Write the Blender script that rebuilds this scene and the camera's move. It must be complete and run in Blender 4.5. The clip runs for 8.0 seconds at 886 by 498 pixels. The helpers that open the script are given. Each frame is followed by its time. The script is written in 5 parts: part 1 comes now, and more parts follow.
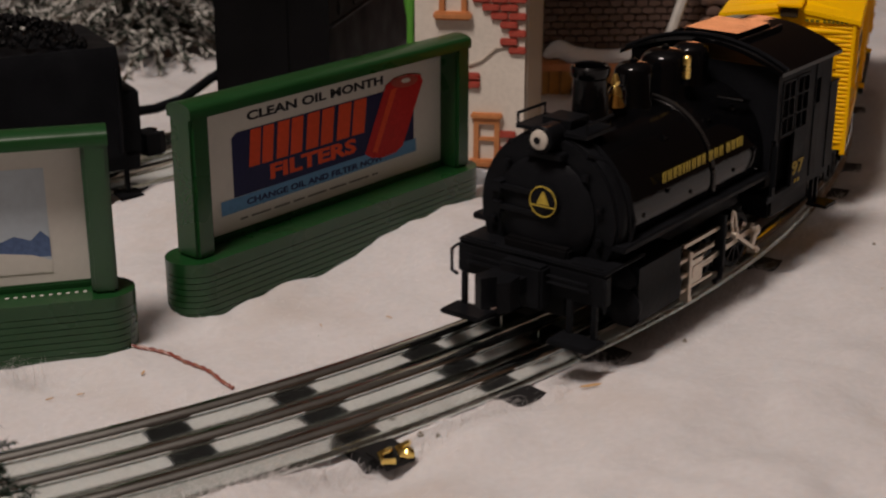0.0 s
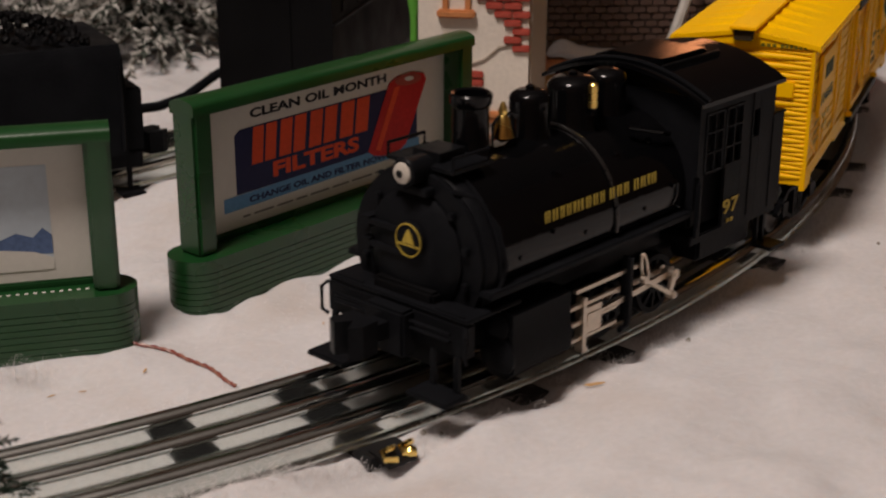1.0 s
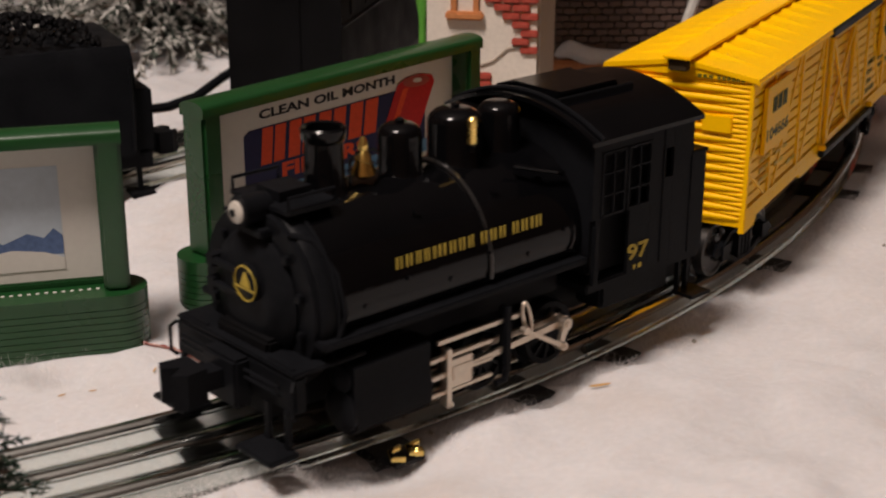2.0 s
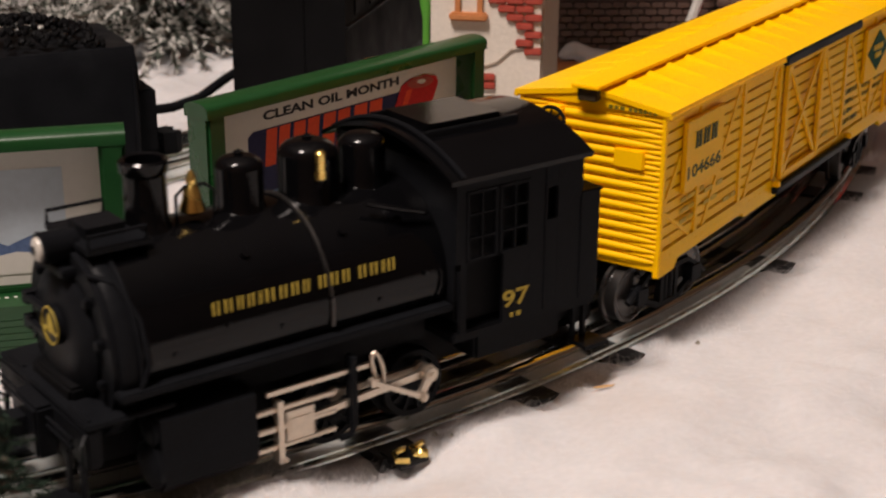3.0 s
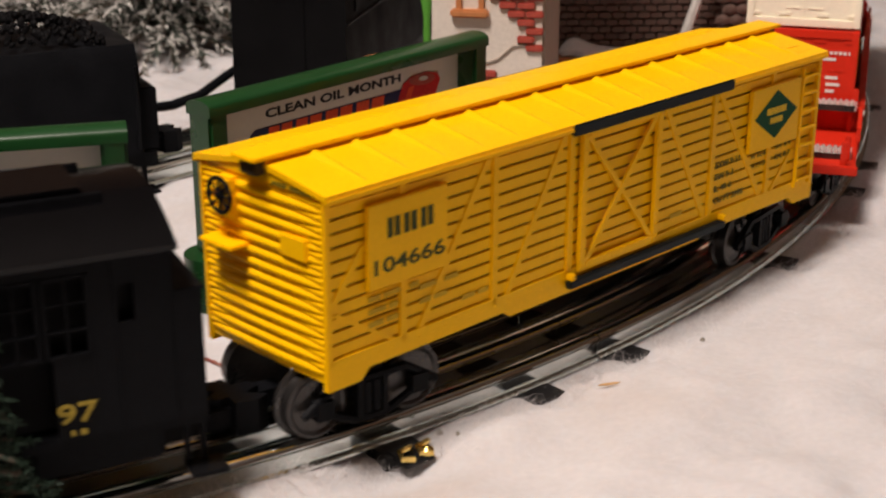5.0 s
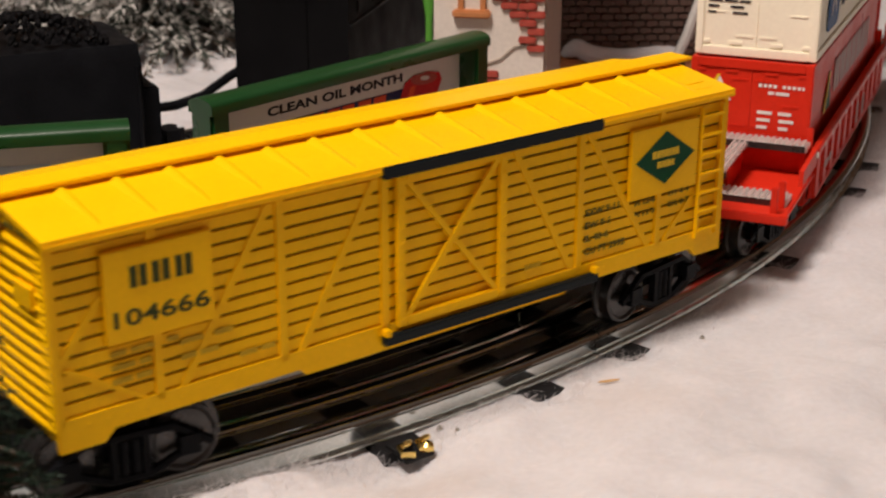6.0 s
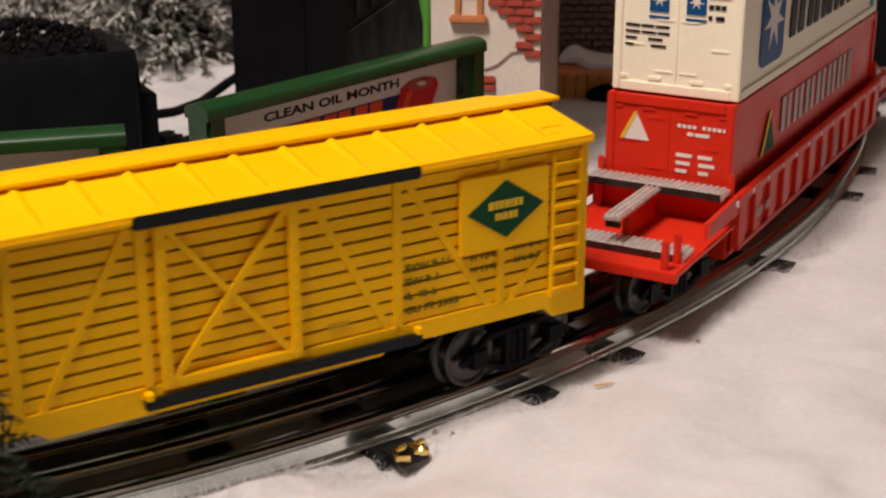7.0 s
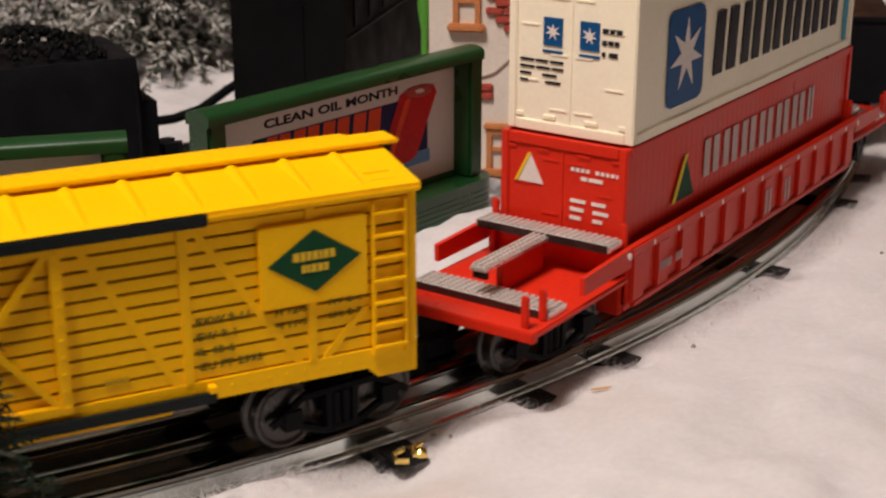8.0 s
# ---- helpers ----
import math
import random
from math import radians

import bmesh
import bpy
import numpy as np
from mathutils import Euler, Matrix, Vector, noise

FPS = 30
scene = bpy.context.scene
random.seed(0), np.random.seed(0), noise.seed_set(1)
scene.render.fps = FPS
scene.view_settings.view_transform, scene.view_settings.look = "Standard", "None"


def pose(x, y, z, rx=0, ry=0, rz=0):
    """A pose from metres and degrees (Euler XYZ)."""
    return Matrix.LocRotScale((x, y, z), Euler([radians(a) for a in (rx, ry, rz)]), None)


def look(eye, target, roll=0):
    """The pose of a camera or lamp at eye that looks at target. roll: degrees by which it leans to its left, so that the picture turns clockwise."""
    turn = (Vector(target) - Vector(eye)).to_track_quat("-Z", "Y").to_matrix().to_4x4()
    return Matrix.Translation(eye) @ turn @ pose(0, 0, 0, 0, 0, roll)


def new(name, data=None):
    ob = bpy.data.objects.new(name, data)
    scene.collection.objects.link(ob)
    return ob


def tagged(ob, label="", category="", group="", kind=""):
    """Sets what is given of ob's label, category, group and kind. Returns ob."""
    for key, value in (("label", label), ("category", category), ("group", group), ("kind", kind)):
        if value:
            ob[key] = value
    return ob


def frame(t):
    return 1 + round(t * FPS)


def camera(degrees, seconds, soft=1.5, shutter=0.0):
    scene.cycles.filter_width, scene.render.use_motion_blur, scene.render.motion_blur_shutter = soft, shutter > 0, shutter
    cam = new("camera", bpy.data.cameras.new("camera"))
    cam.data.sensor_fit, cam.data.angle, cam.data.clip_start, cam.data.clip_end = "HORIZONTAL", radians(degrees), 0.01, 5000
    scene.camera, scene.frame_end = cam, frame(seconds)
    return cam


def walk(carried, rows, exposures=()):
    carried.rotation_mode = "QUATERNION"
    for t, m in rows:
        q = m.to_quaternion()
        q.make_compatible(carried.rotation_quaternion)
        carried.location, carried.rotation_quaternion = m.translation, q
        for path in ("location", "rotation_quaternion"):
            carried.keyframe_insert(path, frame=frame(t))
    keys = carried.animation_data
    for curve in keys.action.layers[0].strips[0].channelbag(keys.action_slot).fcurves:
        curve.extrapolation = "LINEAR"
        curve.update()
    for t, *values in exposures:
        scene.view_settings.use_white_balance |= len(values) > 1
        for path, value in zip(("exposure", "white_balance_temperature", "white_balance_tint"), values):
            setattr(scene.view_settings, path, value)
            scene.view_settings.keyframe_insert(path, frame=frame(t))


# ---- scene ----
# ---------------------------------------------------------------- camera
cam = camera(33.84, 8.0, soft=2.1, shutter=0.5)
cam.data.dof.use_dof, cam.data.dof.focus_distance, cam.data.dof.aperture_fstop = True, 0.47, 26


def eye_row(t, x, y, z, yaw, pitch, roll):
    ahead = Vector((math.sin(yaw) * math.cos(pitch), math.cos(yaw) * math.cos(pitch), -math.sin(pitch)))
    eye = Vector((x, y, z))
    return (t, look(eye, eye + ahead, math.degrees(roll)))


PATH = [
    (0.0, 0.0030, 0.0009, 0.1952, 0.0062, 0.3504, 0.0006),
    (0.5, 0.0026, 0.0022, 0.1961, 0.0062, 0.3536, 0.0011),
    (1.0, 0.0026, 0.0020, 0.1940, 0.0048, 0.3501, 0.0027),
    (2.5, 0.0032, -0.0017, 0.1969, -0.0037, 0.3520, 0.0033),
    (3.0, 0.0025, -0.0011, 0.1967, -0.0034, 0.3516, 0.0040),
    (3.5, 0.0018, -0.0009, 0.1966, -0.0050, 0.3503, 0.0012),
    (4.0, 0.0009, 0.0005, 0.1967, -0.0034, 0.3519, 0.0007),
    (5.5, 0.0, 0.0, 0.1960, 0.0, 0.3540, 0.0018),
    (6.0, 0.0012, -0.0023, 0.1949, -0.0037, 0.3502, 0.0019),
    (6.5, 0.0024, -0.0030, 0.1944, -0.0043, 0.3468, -0.0012),
    (7.0, 0.0037, -0.0033, 0.1943, -0.0064, 0.3451, -0.0020),
    (7.5, 0.0036, -0.0070, 0.1951, -0.0053, 0.3424, -0.0002),
    (8.0, 0.0031, -0.0080, 0.1950, -0.0036, 0.3393, 0.0006),
]
walk(cam, [eye_row(*row) for row in PATH],
     exposures=[(0.0, -0.68), (1.0, -0.52), (2.5, -0.02), (3.5, 0.10), (5.5, 0.02), (8.0, -0.07)])


# ---------------------------------------------------------------- room light
world = bpy.data.worlds.new("room_air")
scene.world = world
world.use_nodes = True
world.node_tree.nodes["Background"].inputs[0].default_value = (1.0, 0.78, 0.60, 1)
world.node_tree.nodes["Background"].inputs[1].default_value = 0.12


def area_lamp(name, p, target, size, power, colour):
    light = bpy.data.lights.new(name, "AREA")
    light.shape, light.size, light.energy, light.color = "DISK", size, power, colour
    ob = new(name, light)
    ob.matrix_world = look(p, target)
    return ob


bulb = bpy.data.lights.new("ceiling_lamp", "POINT")
bulb.energy, bulb.color, bulb.shadow_soft_size = 115, (1.0, 0.855, 0.785), 0.19
new("ceiling_lamp", bulb).location = (-0.40, -0.08, 1.45)
area_lamp("table_lamp", (0.62, 2.90, 0.62), (0.2, 0.8, 0.05), 0.30, 0.9, (1.0, 0.36, 0.15))

# ---------------------------------------------------------------- materials


def material(name, colour, rough=0.5, metal=0.0, vary=0.12, coarse=40.0, fine=600.0, bump=0.0, coat=0.0, gloss_vary=0.1, spec=0.5):
    """Colour with broad blotches and fine grain, wear in the gloss and a fine relief."""
    m = bpy.data.materials.new(name)
    m.use_nodes = True
    nt = m.node_tree
    b = nt.nodes["Principled BSDF"]
    tc = nt.nodes.new("ShaderNodeTexCoord")
    n1, n2 = nt.nodes.new("ShaderNodeTexNoise"), nt.nodes.new("ShaderNodeTexNoise")
    n1.inputs["Scale"].default_value, n2.inputs["Scale"].default_value = coarse, fine
    n1.inputs["Detail"].default_value = n2.inputs["Detail"].default_value = 4
    for n in (n1, n2):
        nt.links.new(tc.outputs["Object"], n.inputs["Vector"])
    add = nt.nodes.new("ShaderNodeMath")
    add.operation = "ADD"
    nt.links.new(n1.outputs["Fac"], add.inputs[0])
    nt.links.new(n2.outputs["Fac"], add.inputs[1])
    rng = nt.nodes.new("ShaderNodeMapRange")
    rng.inputs["From Min"].default_value, rng.inputs["From Max"].default_value = 0.6, 1.4
    rng.inputs["To Min"].default_value, rng.inputs["To Max"].default_value = 1 - vary, 1 + vary
    nt.links.new(add.outputs[0], rng.inputs["Value"])
    mul = nt.nodes.new("ShaderNodeVectorMath")
    mul.operation = "SCALE"
    mul.inputs[0].default_value = colour
    nt.links.new(rng.outputs[0], mul.inputs["Scale"])
    nt.links.new(mul.outputs[0], b.inputs["Base Color"])
    rr = nt.nodes.new("ShaderNodeMapRange")
    rr.inputs["From Min"].default_value, rr.inputs["From Max"].default_value = 0.3, 0.7
    rr.inputs["To Min"].default_value, rr.inputs["To Max"].default_value = max(0.03, rough - gloss_vary), min(1, rough + gloss_vary)
    nt.links.new(n1.outputs["Fac"], rr.inputs["Value"])
    nt.links.new(rr.outputs[0], b.inputs["Roughness"])
    b.inputs["Metallic"].default_value = metal
    b.inputs["Coat Weight"].default_value = coat
    b.inputs["Specular IOR Level"].default_value = spec
    if bump:
        bp = nt.nodes.new("ShaderNodeBump")
        bp.inputs["Strength"].default_value, bp.inputs["Distance"].default_value = bump, 0.0006
        nt.links.new(add.outputs[0], bp.inputs["Height"])
        nt.links.new(bp.outputs[0], b.inputs["Normal"])
    return m


M = dict(
    snow=material("cotton_snow", (0.565, 0.552, 0.552), 0.95, vary=0.08, coarse=22, fine=420, bump=0.35, spec=0.05),
    fuzz=material("cotton_fibre", (0.70, 0.68, 0.67), 0.9, vary=0.03, spec=0.05),
    steel=material("tinned_steel", (0.74, 0.78, 0.75), 0.16, 1.0, 0.12, 60, 900, 0.02, gloss_vary=0.05),
    tie=material("blackened_tie", (0.008, 0.008, 0.0085), 0.5, 0.0, 0.4, 80, 600, 0.2, spec=0.25),
    brass=material("brass", (0.92, 0.66, 0.20), 0.27, 1.0, 0.15, 80, 600),
    gloss=material("gloss_black_paint", (0.0022, 0.0022, 0.0026), 0.09, 0.0, 0.3, 90, 900, 0.05, coat=0.0, gloss_vary=0.05, spec=0.21),
    satin=material("satin_black_paint", (0.0066, 0.0071, 0.0084), 0.40, 0.0, 0.3, 70, 900, 0.12, spec=0.05),
    dark=material("soot_black", (0.004, 0.004, 0.0045), 0.6, 0.0, 0.3, 60, 700, spec=0.08),
    wheel=material("blackened_wheel", (0.065, 0.062, 0.06), 0.32, 0.8, 0.3, 120, 900, 0.1),
    rod=material("bright_nickel_rod", (0.58, 0.50, 0.41), 0.36, 0.9, 0.15, 150, 900, 0.05),
    lens=material("lens_white", (0.50, 0.46, 0.40), 0.15),
    yellow=material("yellow_plastic", (0.96, 0.535, 0.001), 0.42, 0, 0.06, 30, 700, 0.08, gloss_vary=0.08, spec=0.11),
    # dark brown that stands for shade in the slat gaps; end brackets share it
    shade_brown=material("shade_brown_plastic", (0.035, 0.02, 0.004), 0.8),
    green_ink=material("green_ink", (0.006, 0.060, 0.024), 0.6),
    number_ink=material("dark_olive_ink", (0.05, 0.06, 0.012), 0.5, vary=0.3, coarse=250),
    faint_ink=material("worn_dark_ink", (0.15, 0.125, 0.014), 0.5, vary=0.3, coarse=200),
    stain_ink=material("faded_ink", (0.58, 0.36, 0.015), 0.5, vary=0.3, coarse=200),
    door_rail=material("grey_green_door_rail", (0.007, 0.011, 0.012), 0.5, spec=0.15),
    red=material("red_plastic", (0.60, 0.026, 0.010), 0.36, 0, 0.1, 35, 600, 0.06, spec=0.16),
    tread_plate=material("silver_tread_plate", (0.74, 0.72, 0.69), 0.30, 0.6, 0.1, 90, 700, 0.1),
    cream=material("cream_white_plastic", (0.91, 0.86, 0.68), 0.45, 0, 0.05, 35, 600, 0.06, spec=0.25),
    white_ink=material("white_ink", (0.75, 0.70, 0.66), 0.5),
    dim_ink=material("worn_white_ink", (0.52, 0.40, 0.38), 0.5),
    black_ink=material("black_ink", (0.02, 0.02, 0.025), 0.5),
    blue_ink=material("blue_ink", (0.006, 0.075, 0.22), 0.45),
    teal_ink=material("teal_ink", (0.05, 0.30, 0.42), 0.45),
    gold_ink=material("gold_ink", (0.42, 0.31, 0.05), 0.45, vary=0.3, coarse=300),
    yellow_ink=material("yellow_ink", (0.75, 0.50, 0.03), 0.5),
    sign_green=material("green_plastic", (0.008, 0.049, 0.012), 0.30, 0, 0.12, 30, 700, 0.06),
    card=material("white_card", (0.64, 0.615, 0.565), 0.55, 0, 0.04, 25, 500),
    small_ink=material("grey_small_print", (0.22, 0.21, 0.20), 0.5),
    navy_ink=material("navy_ink", (0.022, 0.024, 0.075), 0.5),
    sky_ink=material("sky_blue_ink", (0.13, 0.29, 0.50), 0.5),
    pale_ink=material("pale_blue_ink", (0.50, 0.57, 0.63), 0.55, 0, 0.08, 60, 400),
    orange_ink=material("orange_red_ink", (0.72, 0.085, 0.03), 0.5),
    red_ink=material("red_ink", (0.50, 0.025, 0.025), 0.45, vary=0.2),
    mount_ink=material("slate_blue_ink", (0.10, 0.15, 0.28), 0.55, vary=0.3),
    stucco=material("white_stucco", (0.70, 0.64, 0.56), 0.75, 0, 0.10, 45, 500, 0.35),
    # the white stucco darkened to tan for the shaded side; the crack uses it too
    stucco_shaded=material("shaded_stucco", (0.38, 0.32, 0.26), 0.75, 0, 0.12, 45, 500, 0.35),
    brick=material("red_brick", (0.36, 0.055, 0.035), 0.6, 0, 0.3, 150, 700, 0.3),
    brown_brick=material("brown_brick", (0.10, 0.06, 0.045), 0.65, 0, 0.35, 120, 700, 0.3),
    terracotta=material("orange_trim", (0.50, 0.20, 0.07), 0.55, 0, 0.2, 100, 500, 0.1),
    ochre=material("ochre_planks", (0.42, 0.21, 0.045), 0.55, 0, 0.25, 60, 500, 0.2),
    stone=material("grey_stone", (0.22, 0.20, 0.16), 0.8, 0, 0.35, 120, 600, 0.4),
    needle=material("dark_green_needles", (0.018, 0.035, 0.022), 0.7, 0, 0.4, 200, 900, spec=0.2),
    grey_needle=material("grey_green_needles", (0.05, 0.065, 0.05), 0.7, 0, 0.4, 200, 900),
    flock=material("white_flock", (0.55, 0.54, 0.50), 0.9, 0, 0.15, 200, 900),
    bark=material("bark", (0.06, 0.04, 0.025), 0.8),
    coal=material("coal", (0.004, 0.004, 0.0045), 0.5, 0, 0.4, 200, 900, 0.5, spec=0.07),
    wire=material("red_brown_wire", (0.22, 0.05, 0.035), 0.45),
    wire2=material("clear_tan_wire", (0.30, 0.13, 0.09), 0.4),
    straw=material("straw", (0.50, 0.30, 0.12), 0.7),
    grass=material("bright_green_plastic", (0.08, 0.30, 0.03), 0.5),
    wall=material("room_wall", (0.17, 0.10, 0.06), 0.8, 0, 0.1, 3, 60),
    ceiling=material("room_ceiling", (0.34, 0.32, 0.31), 0.8, 0, 0.05, 3, 60),
    lantern=material("red_lantern", (0.75, 0.03, 0.01), 0.25),
)

for key in M:
    if key.endswith("_ink"):
        M[key].node_tree.nodes["Principled BSDF"].inputs["Specular IOR Level"].default_value = 0.12
b = M["snow"].node_tree.nodes["Principled BSDF"]
b.inputs["Subsurface Weight"].default_value, b.inputs["Subsurface Scale"].default_value = 0.6, 0.004
b.inputs["Subsurface Radius"].default_value = (1.0, 0.8, 0.7)
nt = M["snow"].node_tree
tc, thin_spot, ramp, mix = (nt.nodes.new(k) for k in ("ShaderNodeTexCoord", "ShaderNodeTexNoise", "ShaderNodeMapRange", "ShaderNodeMix"))
mix.data_type = "RGBA"
thin_spot.inputs["Scale"].default_value, thin_spot.inputs["Detail"].default_value = 15, 5
ramp.inputs["From Min"].default_value, ramp.inputs["From Max"].default_value, ramp.inputs["To Max"].default_value = 0.54, 0.80, 0.75
nt.links.new(tc.outputs["Object"], thin_spot.inputs["Vector"])
nt.links.new(thin_spot.outputs["Fac"], ramp.inputs["Value"])
nt.links.new(ramp.outputs[0], mix.inputs["Factor"])
nt.links.new(b.inputs["Base Color"].links[0].from_socket, mix.inputs["A"])
mix.inputs["B"].default_value = (0.46, 0.40, 0.355, 1)
nt.links.new(mix.outputs["Result"], b.inputs["Base Color"])
nt = M["fuzz"].node_tree
thin, blend = nt.nodes.new("ShaderNodeBsdfTranslucent"), nt.nodes.new("ShaderNodeMixShader")
thin.inputs["Color"].default_value, blend.inputs[0].default_value = (0.80, 0.78, 0.77, 1), 0.6
nt.links.new(nt.nodes["Principled BSDF"].outputs[0], blend.inputs[1])
nt.links.new(thin.outputs[0], blend.inputs[2])
nt.links.new(blend.outputs[0], nt.nodes["Material Output"].inputs["Surface"])

# ---------------------------------------------------------------- mesh helpers


def box(bm, x0, x1, y0, y1, z0, z1, m=None):
    m = m or Matrix()
    vs = [bm.verts.new(m @ Vector((x, y, z))) for x in (x0, x1) for y in (y0, y1) for z in (z0, z1)]
    for f in ((0, 1, 3, 2), (4, 6, 7, 5), (0, 4, 5, 1), (2, 3, 7, 6), (0, 2, 6, 4), (1, 5, 7, 3)):
        bm.faces.new([vs[i] for i in f])


def bevelled(bm, width, segments=2, angle=30):
    es = [e for e in bm.edges if len(e.link_faces) == 2 and e.calc_face_angle(0) > radians(angle)]
    bmesh.ops.bevel(bm, geom=es, offset=width, segments=segments, affect="EDGES", clamp_overlap=True)
    return bm


def rbox(x0, x1, y0, y1, z0, z1, width=0.0004, m=None):
    bm = bmesh.new()
    box(bm, x0, x1, y0, y1, z0, z1, m)
    bmesh.ops.recalc_face_normals(bm, faces=bm.faces)
    return bevelled(bm, width)


def prism(bm, pts, h0, h1, m=None):
    """A flat outline in x and y, carried from h0 to h1 along z, placed by m."""
    m = m or Matrix()
    a = [bm.verts.new(m @ Vector((x, y, h0))) for x, y in pts]
    b = [bm.verts.new(m @ Vector((x, y, h1))) for x, y in pts]
    bm.faces.new(a[::-1])
    bm.faces.new(b)
    for i in range(len(pts)):
        j = (i + 1) % len(pts)
        bm.faces.new((a[i], a[j], b[j], b[i]))


def lathe(bm, profile, n=24, m=None):
    """A turned body: (radius, height) rows about z, placed by m."""
    m = m or Matrix()
    rings = []
    for r, h in profile:
        rings.append([bm.verts.new(m @ Vector((r * math.cos(2 * math.pi * i / n), r * math.sin(2 * math.pi * i / n), h))) for i in range(n)])
    for a, b in zip(rings, rings[1:]):
        for i in range(n):
            j = (i + 1) % n
            bm.faces.new((a[i], a[j], b[j], b[i]))
    bm.faces.new(rings[0][::-1])
    bm.faces.new(rings[-1])


def tube(bm, pts, r, n=8):
    pts = [Vector(q) for q in pts]
    rings = []
    for i, q in enumerate(pts):
        d = (pts[min(i + 1, len(pts) - 1)] - pts[max(i - 1, 0)]).normalized()
        side = d.cross(Vector((0.13, 0.31, 0.94))).normalized()
        up = side.cross(d)
        rings.append([bm.verts.new(q + r * (side * math.cos(2 * math.pi * k / n) + up * math.sin(2 * math.pi * k / n))) for k in range(n)])
    for a, b in zip(rings, rings[1:]):
        for k in range(n):
            j = (k + 1) % n
            bm.faces.new((a[k], a[j], b[j], b[k]))
    bm.faces.new(rings[0][::-1])
    bm.faces.new(rings[-1])


ALONG_X = Matrix(((0, 0, 1, 0), (1, 0, 0, 0), (0, 1, 0, 0), (0, 0, 0, 1)))   # z of the outline runs along x; x -> y, y -> z
ALONG_Y = Matrix(((1, 0, 0, 0), (0, 0, 1, 0), (0, 1, 0, 0), (0, 0, 0, 1)))   # z of the outline runs along y; x -> x, y -> z


def mesh_of(name, bm, mat, smooth=True):
    bmesh.ops.recalc_face_normals(bm, faces=bm.faces)
    me = bpy.data.meshes.new(name)
    bm.to_mesh(me)
    bm.free()
    me.materials.append(mat)
    if smooth:
        for poly in me.polygons:
            poly.use_smooth = True
        me.set_sharp_from_angle(angle=radians(38))
    return me


def part(name, bm, mat, parent=None, label="", at=None):
    ob = new(name, mesh_of(name, bm, mat))
    ob.parent = parent
    if at is not None:
        ob.matrix_basis = at
    return tagged(ob, label)


def shared(name, me, parent, at=None, label=""):
    ob = new(name, me)
    ob.parent = parent
    if at is not None:
        ob.matrix_basis = at
    return tagged(ob, label)


def thing(name, label, category, m=None, group="", kind=""):
    ob = new(name)
    ob.empty_display_size = 0.01
    if m is not None:
        ob.matrix_basis = m
    return tagged(ob, label, category, group, kind)


def lettering(name, text, size, mat, parent, at, width=None, depth=0.00012, bold=0.0, shear=0.0):
    """Raised writing, its left lower corner at the origin of at, stretched to the width."""
    cu = bpy.data.curves.new(name, "FONT")
    cu.body, cu.size, cu.extrude, cu.offset, cu.shear = text, size, depth, bold, shear
    cu.resolution_u = 3
    tmp = bpy.data.objects.new(name, cu)
    scene.collection.objects.link(tmp)
    me = bpy.data.meshes.new_from_object(tmp.evaluated_get(bpy.context.evaluated_depsgraph_get()))
    bpy.data.objects.remove(tmp)
    xs = [v.co.x for v in me.vertices]
    k = width / (max(xs) - min(xs)) if width else 1
    x0 = min(xs)
    for v in me.vertices:
        v.co.x = (v.co.x - x0) * k
    me.materials.clear()
    me.materials.append(mat)
    return shared(name, me, parent, at)


def bars(name, mat, parent, at, widths, height, gap, depth=0.00025, lean=0.0):
    """Plain blocks in a row, in place of writing."""
    bm = bmesh.new()
    x = 0.0
    for w in widths:
        if w > 0:
            prism(bm, [(x, 0), (x + w, 0), (x + w + lean * height, height), (x + lean * height, height)], 0, depth)
        x += abs(w) + gap
    return part(name, bm, mat, parent, at=at)


# frames for flat work: outline x to the reader's right, y up, z towards the reader
def on_left_side(u, v, z):       # face looks along +y, read from there: right is -x
    return Matrix(((-1, 0, 0, u), (0, 0, 1, v), (0, 1, 0, z), (0, 0, 0, 1)))


def on_front(u, v, z):           # face looks along +x: right is +y
    return Matrix(((0, 0, 1, u), (1, 0, 0, v), (0, 1, 0, z), (0, 0, 0, 1)))


# ---------------------------------------------------------------- the line of the track
CX, CY, R = -0.3813, 0.8385, 0.5887
R_BACK = 0.345
RAIL_TOP, SNOW_Z = 0.0175, 0.0098
GONE = [(0, -.1860), (.5, -.2125), (1, -.2384), (1.5, -.2640), (2, -.2902), (2.5, -.3165), (3, -.3405), (3.5, -.3668), (4, -.3947),
        (4.5, -.4265), (5, -.4600), (5.5, -.4932), (6, -.5255), (6.5, -.5568), (7, -.5887), (7.5, -.6189), (8, -.6474)]


def gone(t):
    """Place of the stock car along the line, smooth between the half seconds."""
    t = min(max(t, 0.0), 8.0)
    i = min(int(t * 2), 15)
    p = [GONE[min(max(j, 0), 16)][1] for j in (i - 1, i, i + 1, i + 2)]
    if i == 0:
        p[0] = 2 * p[1] - p[2]
    if i == 15:
        p[3] = 2 * p[2] - p[1]
    f = t * 2 - i
    return p[1] + 0.5 * f * (p[2] - p[0] + f * (2 * p[0] - 5 * p[1] + 4 * p[2] - p[3] + f * (3 * (p[1] - p[2]) + p[3] - p[0])))


def on_track(s, span, radius=R):
    th = s / radius
    rm = radius * math.cos(math.asin(span / 2 / radius))
    return pose(CX + rm * math.cos(th), CY + rm * math.sin(th), 0, 0, 0, math.degrees(th) - 90)


# ---------------------------------------------------------------- ground of cotton snow
BILL_A, BILL_B = (-0.0757, 0.4490, 50.0), (-0.0952, 0.4222, 15.0)

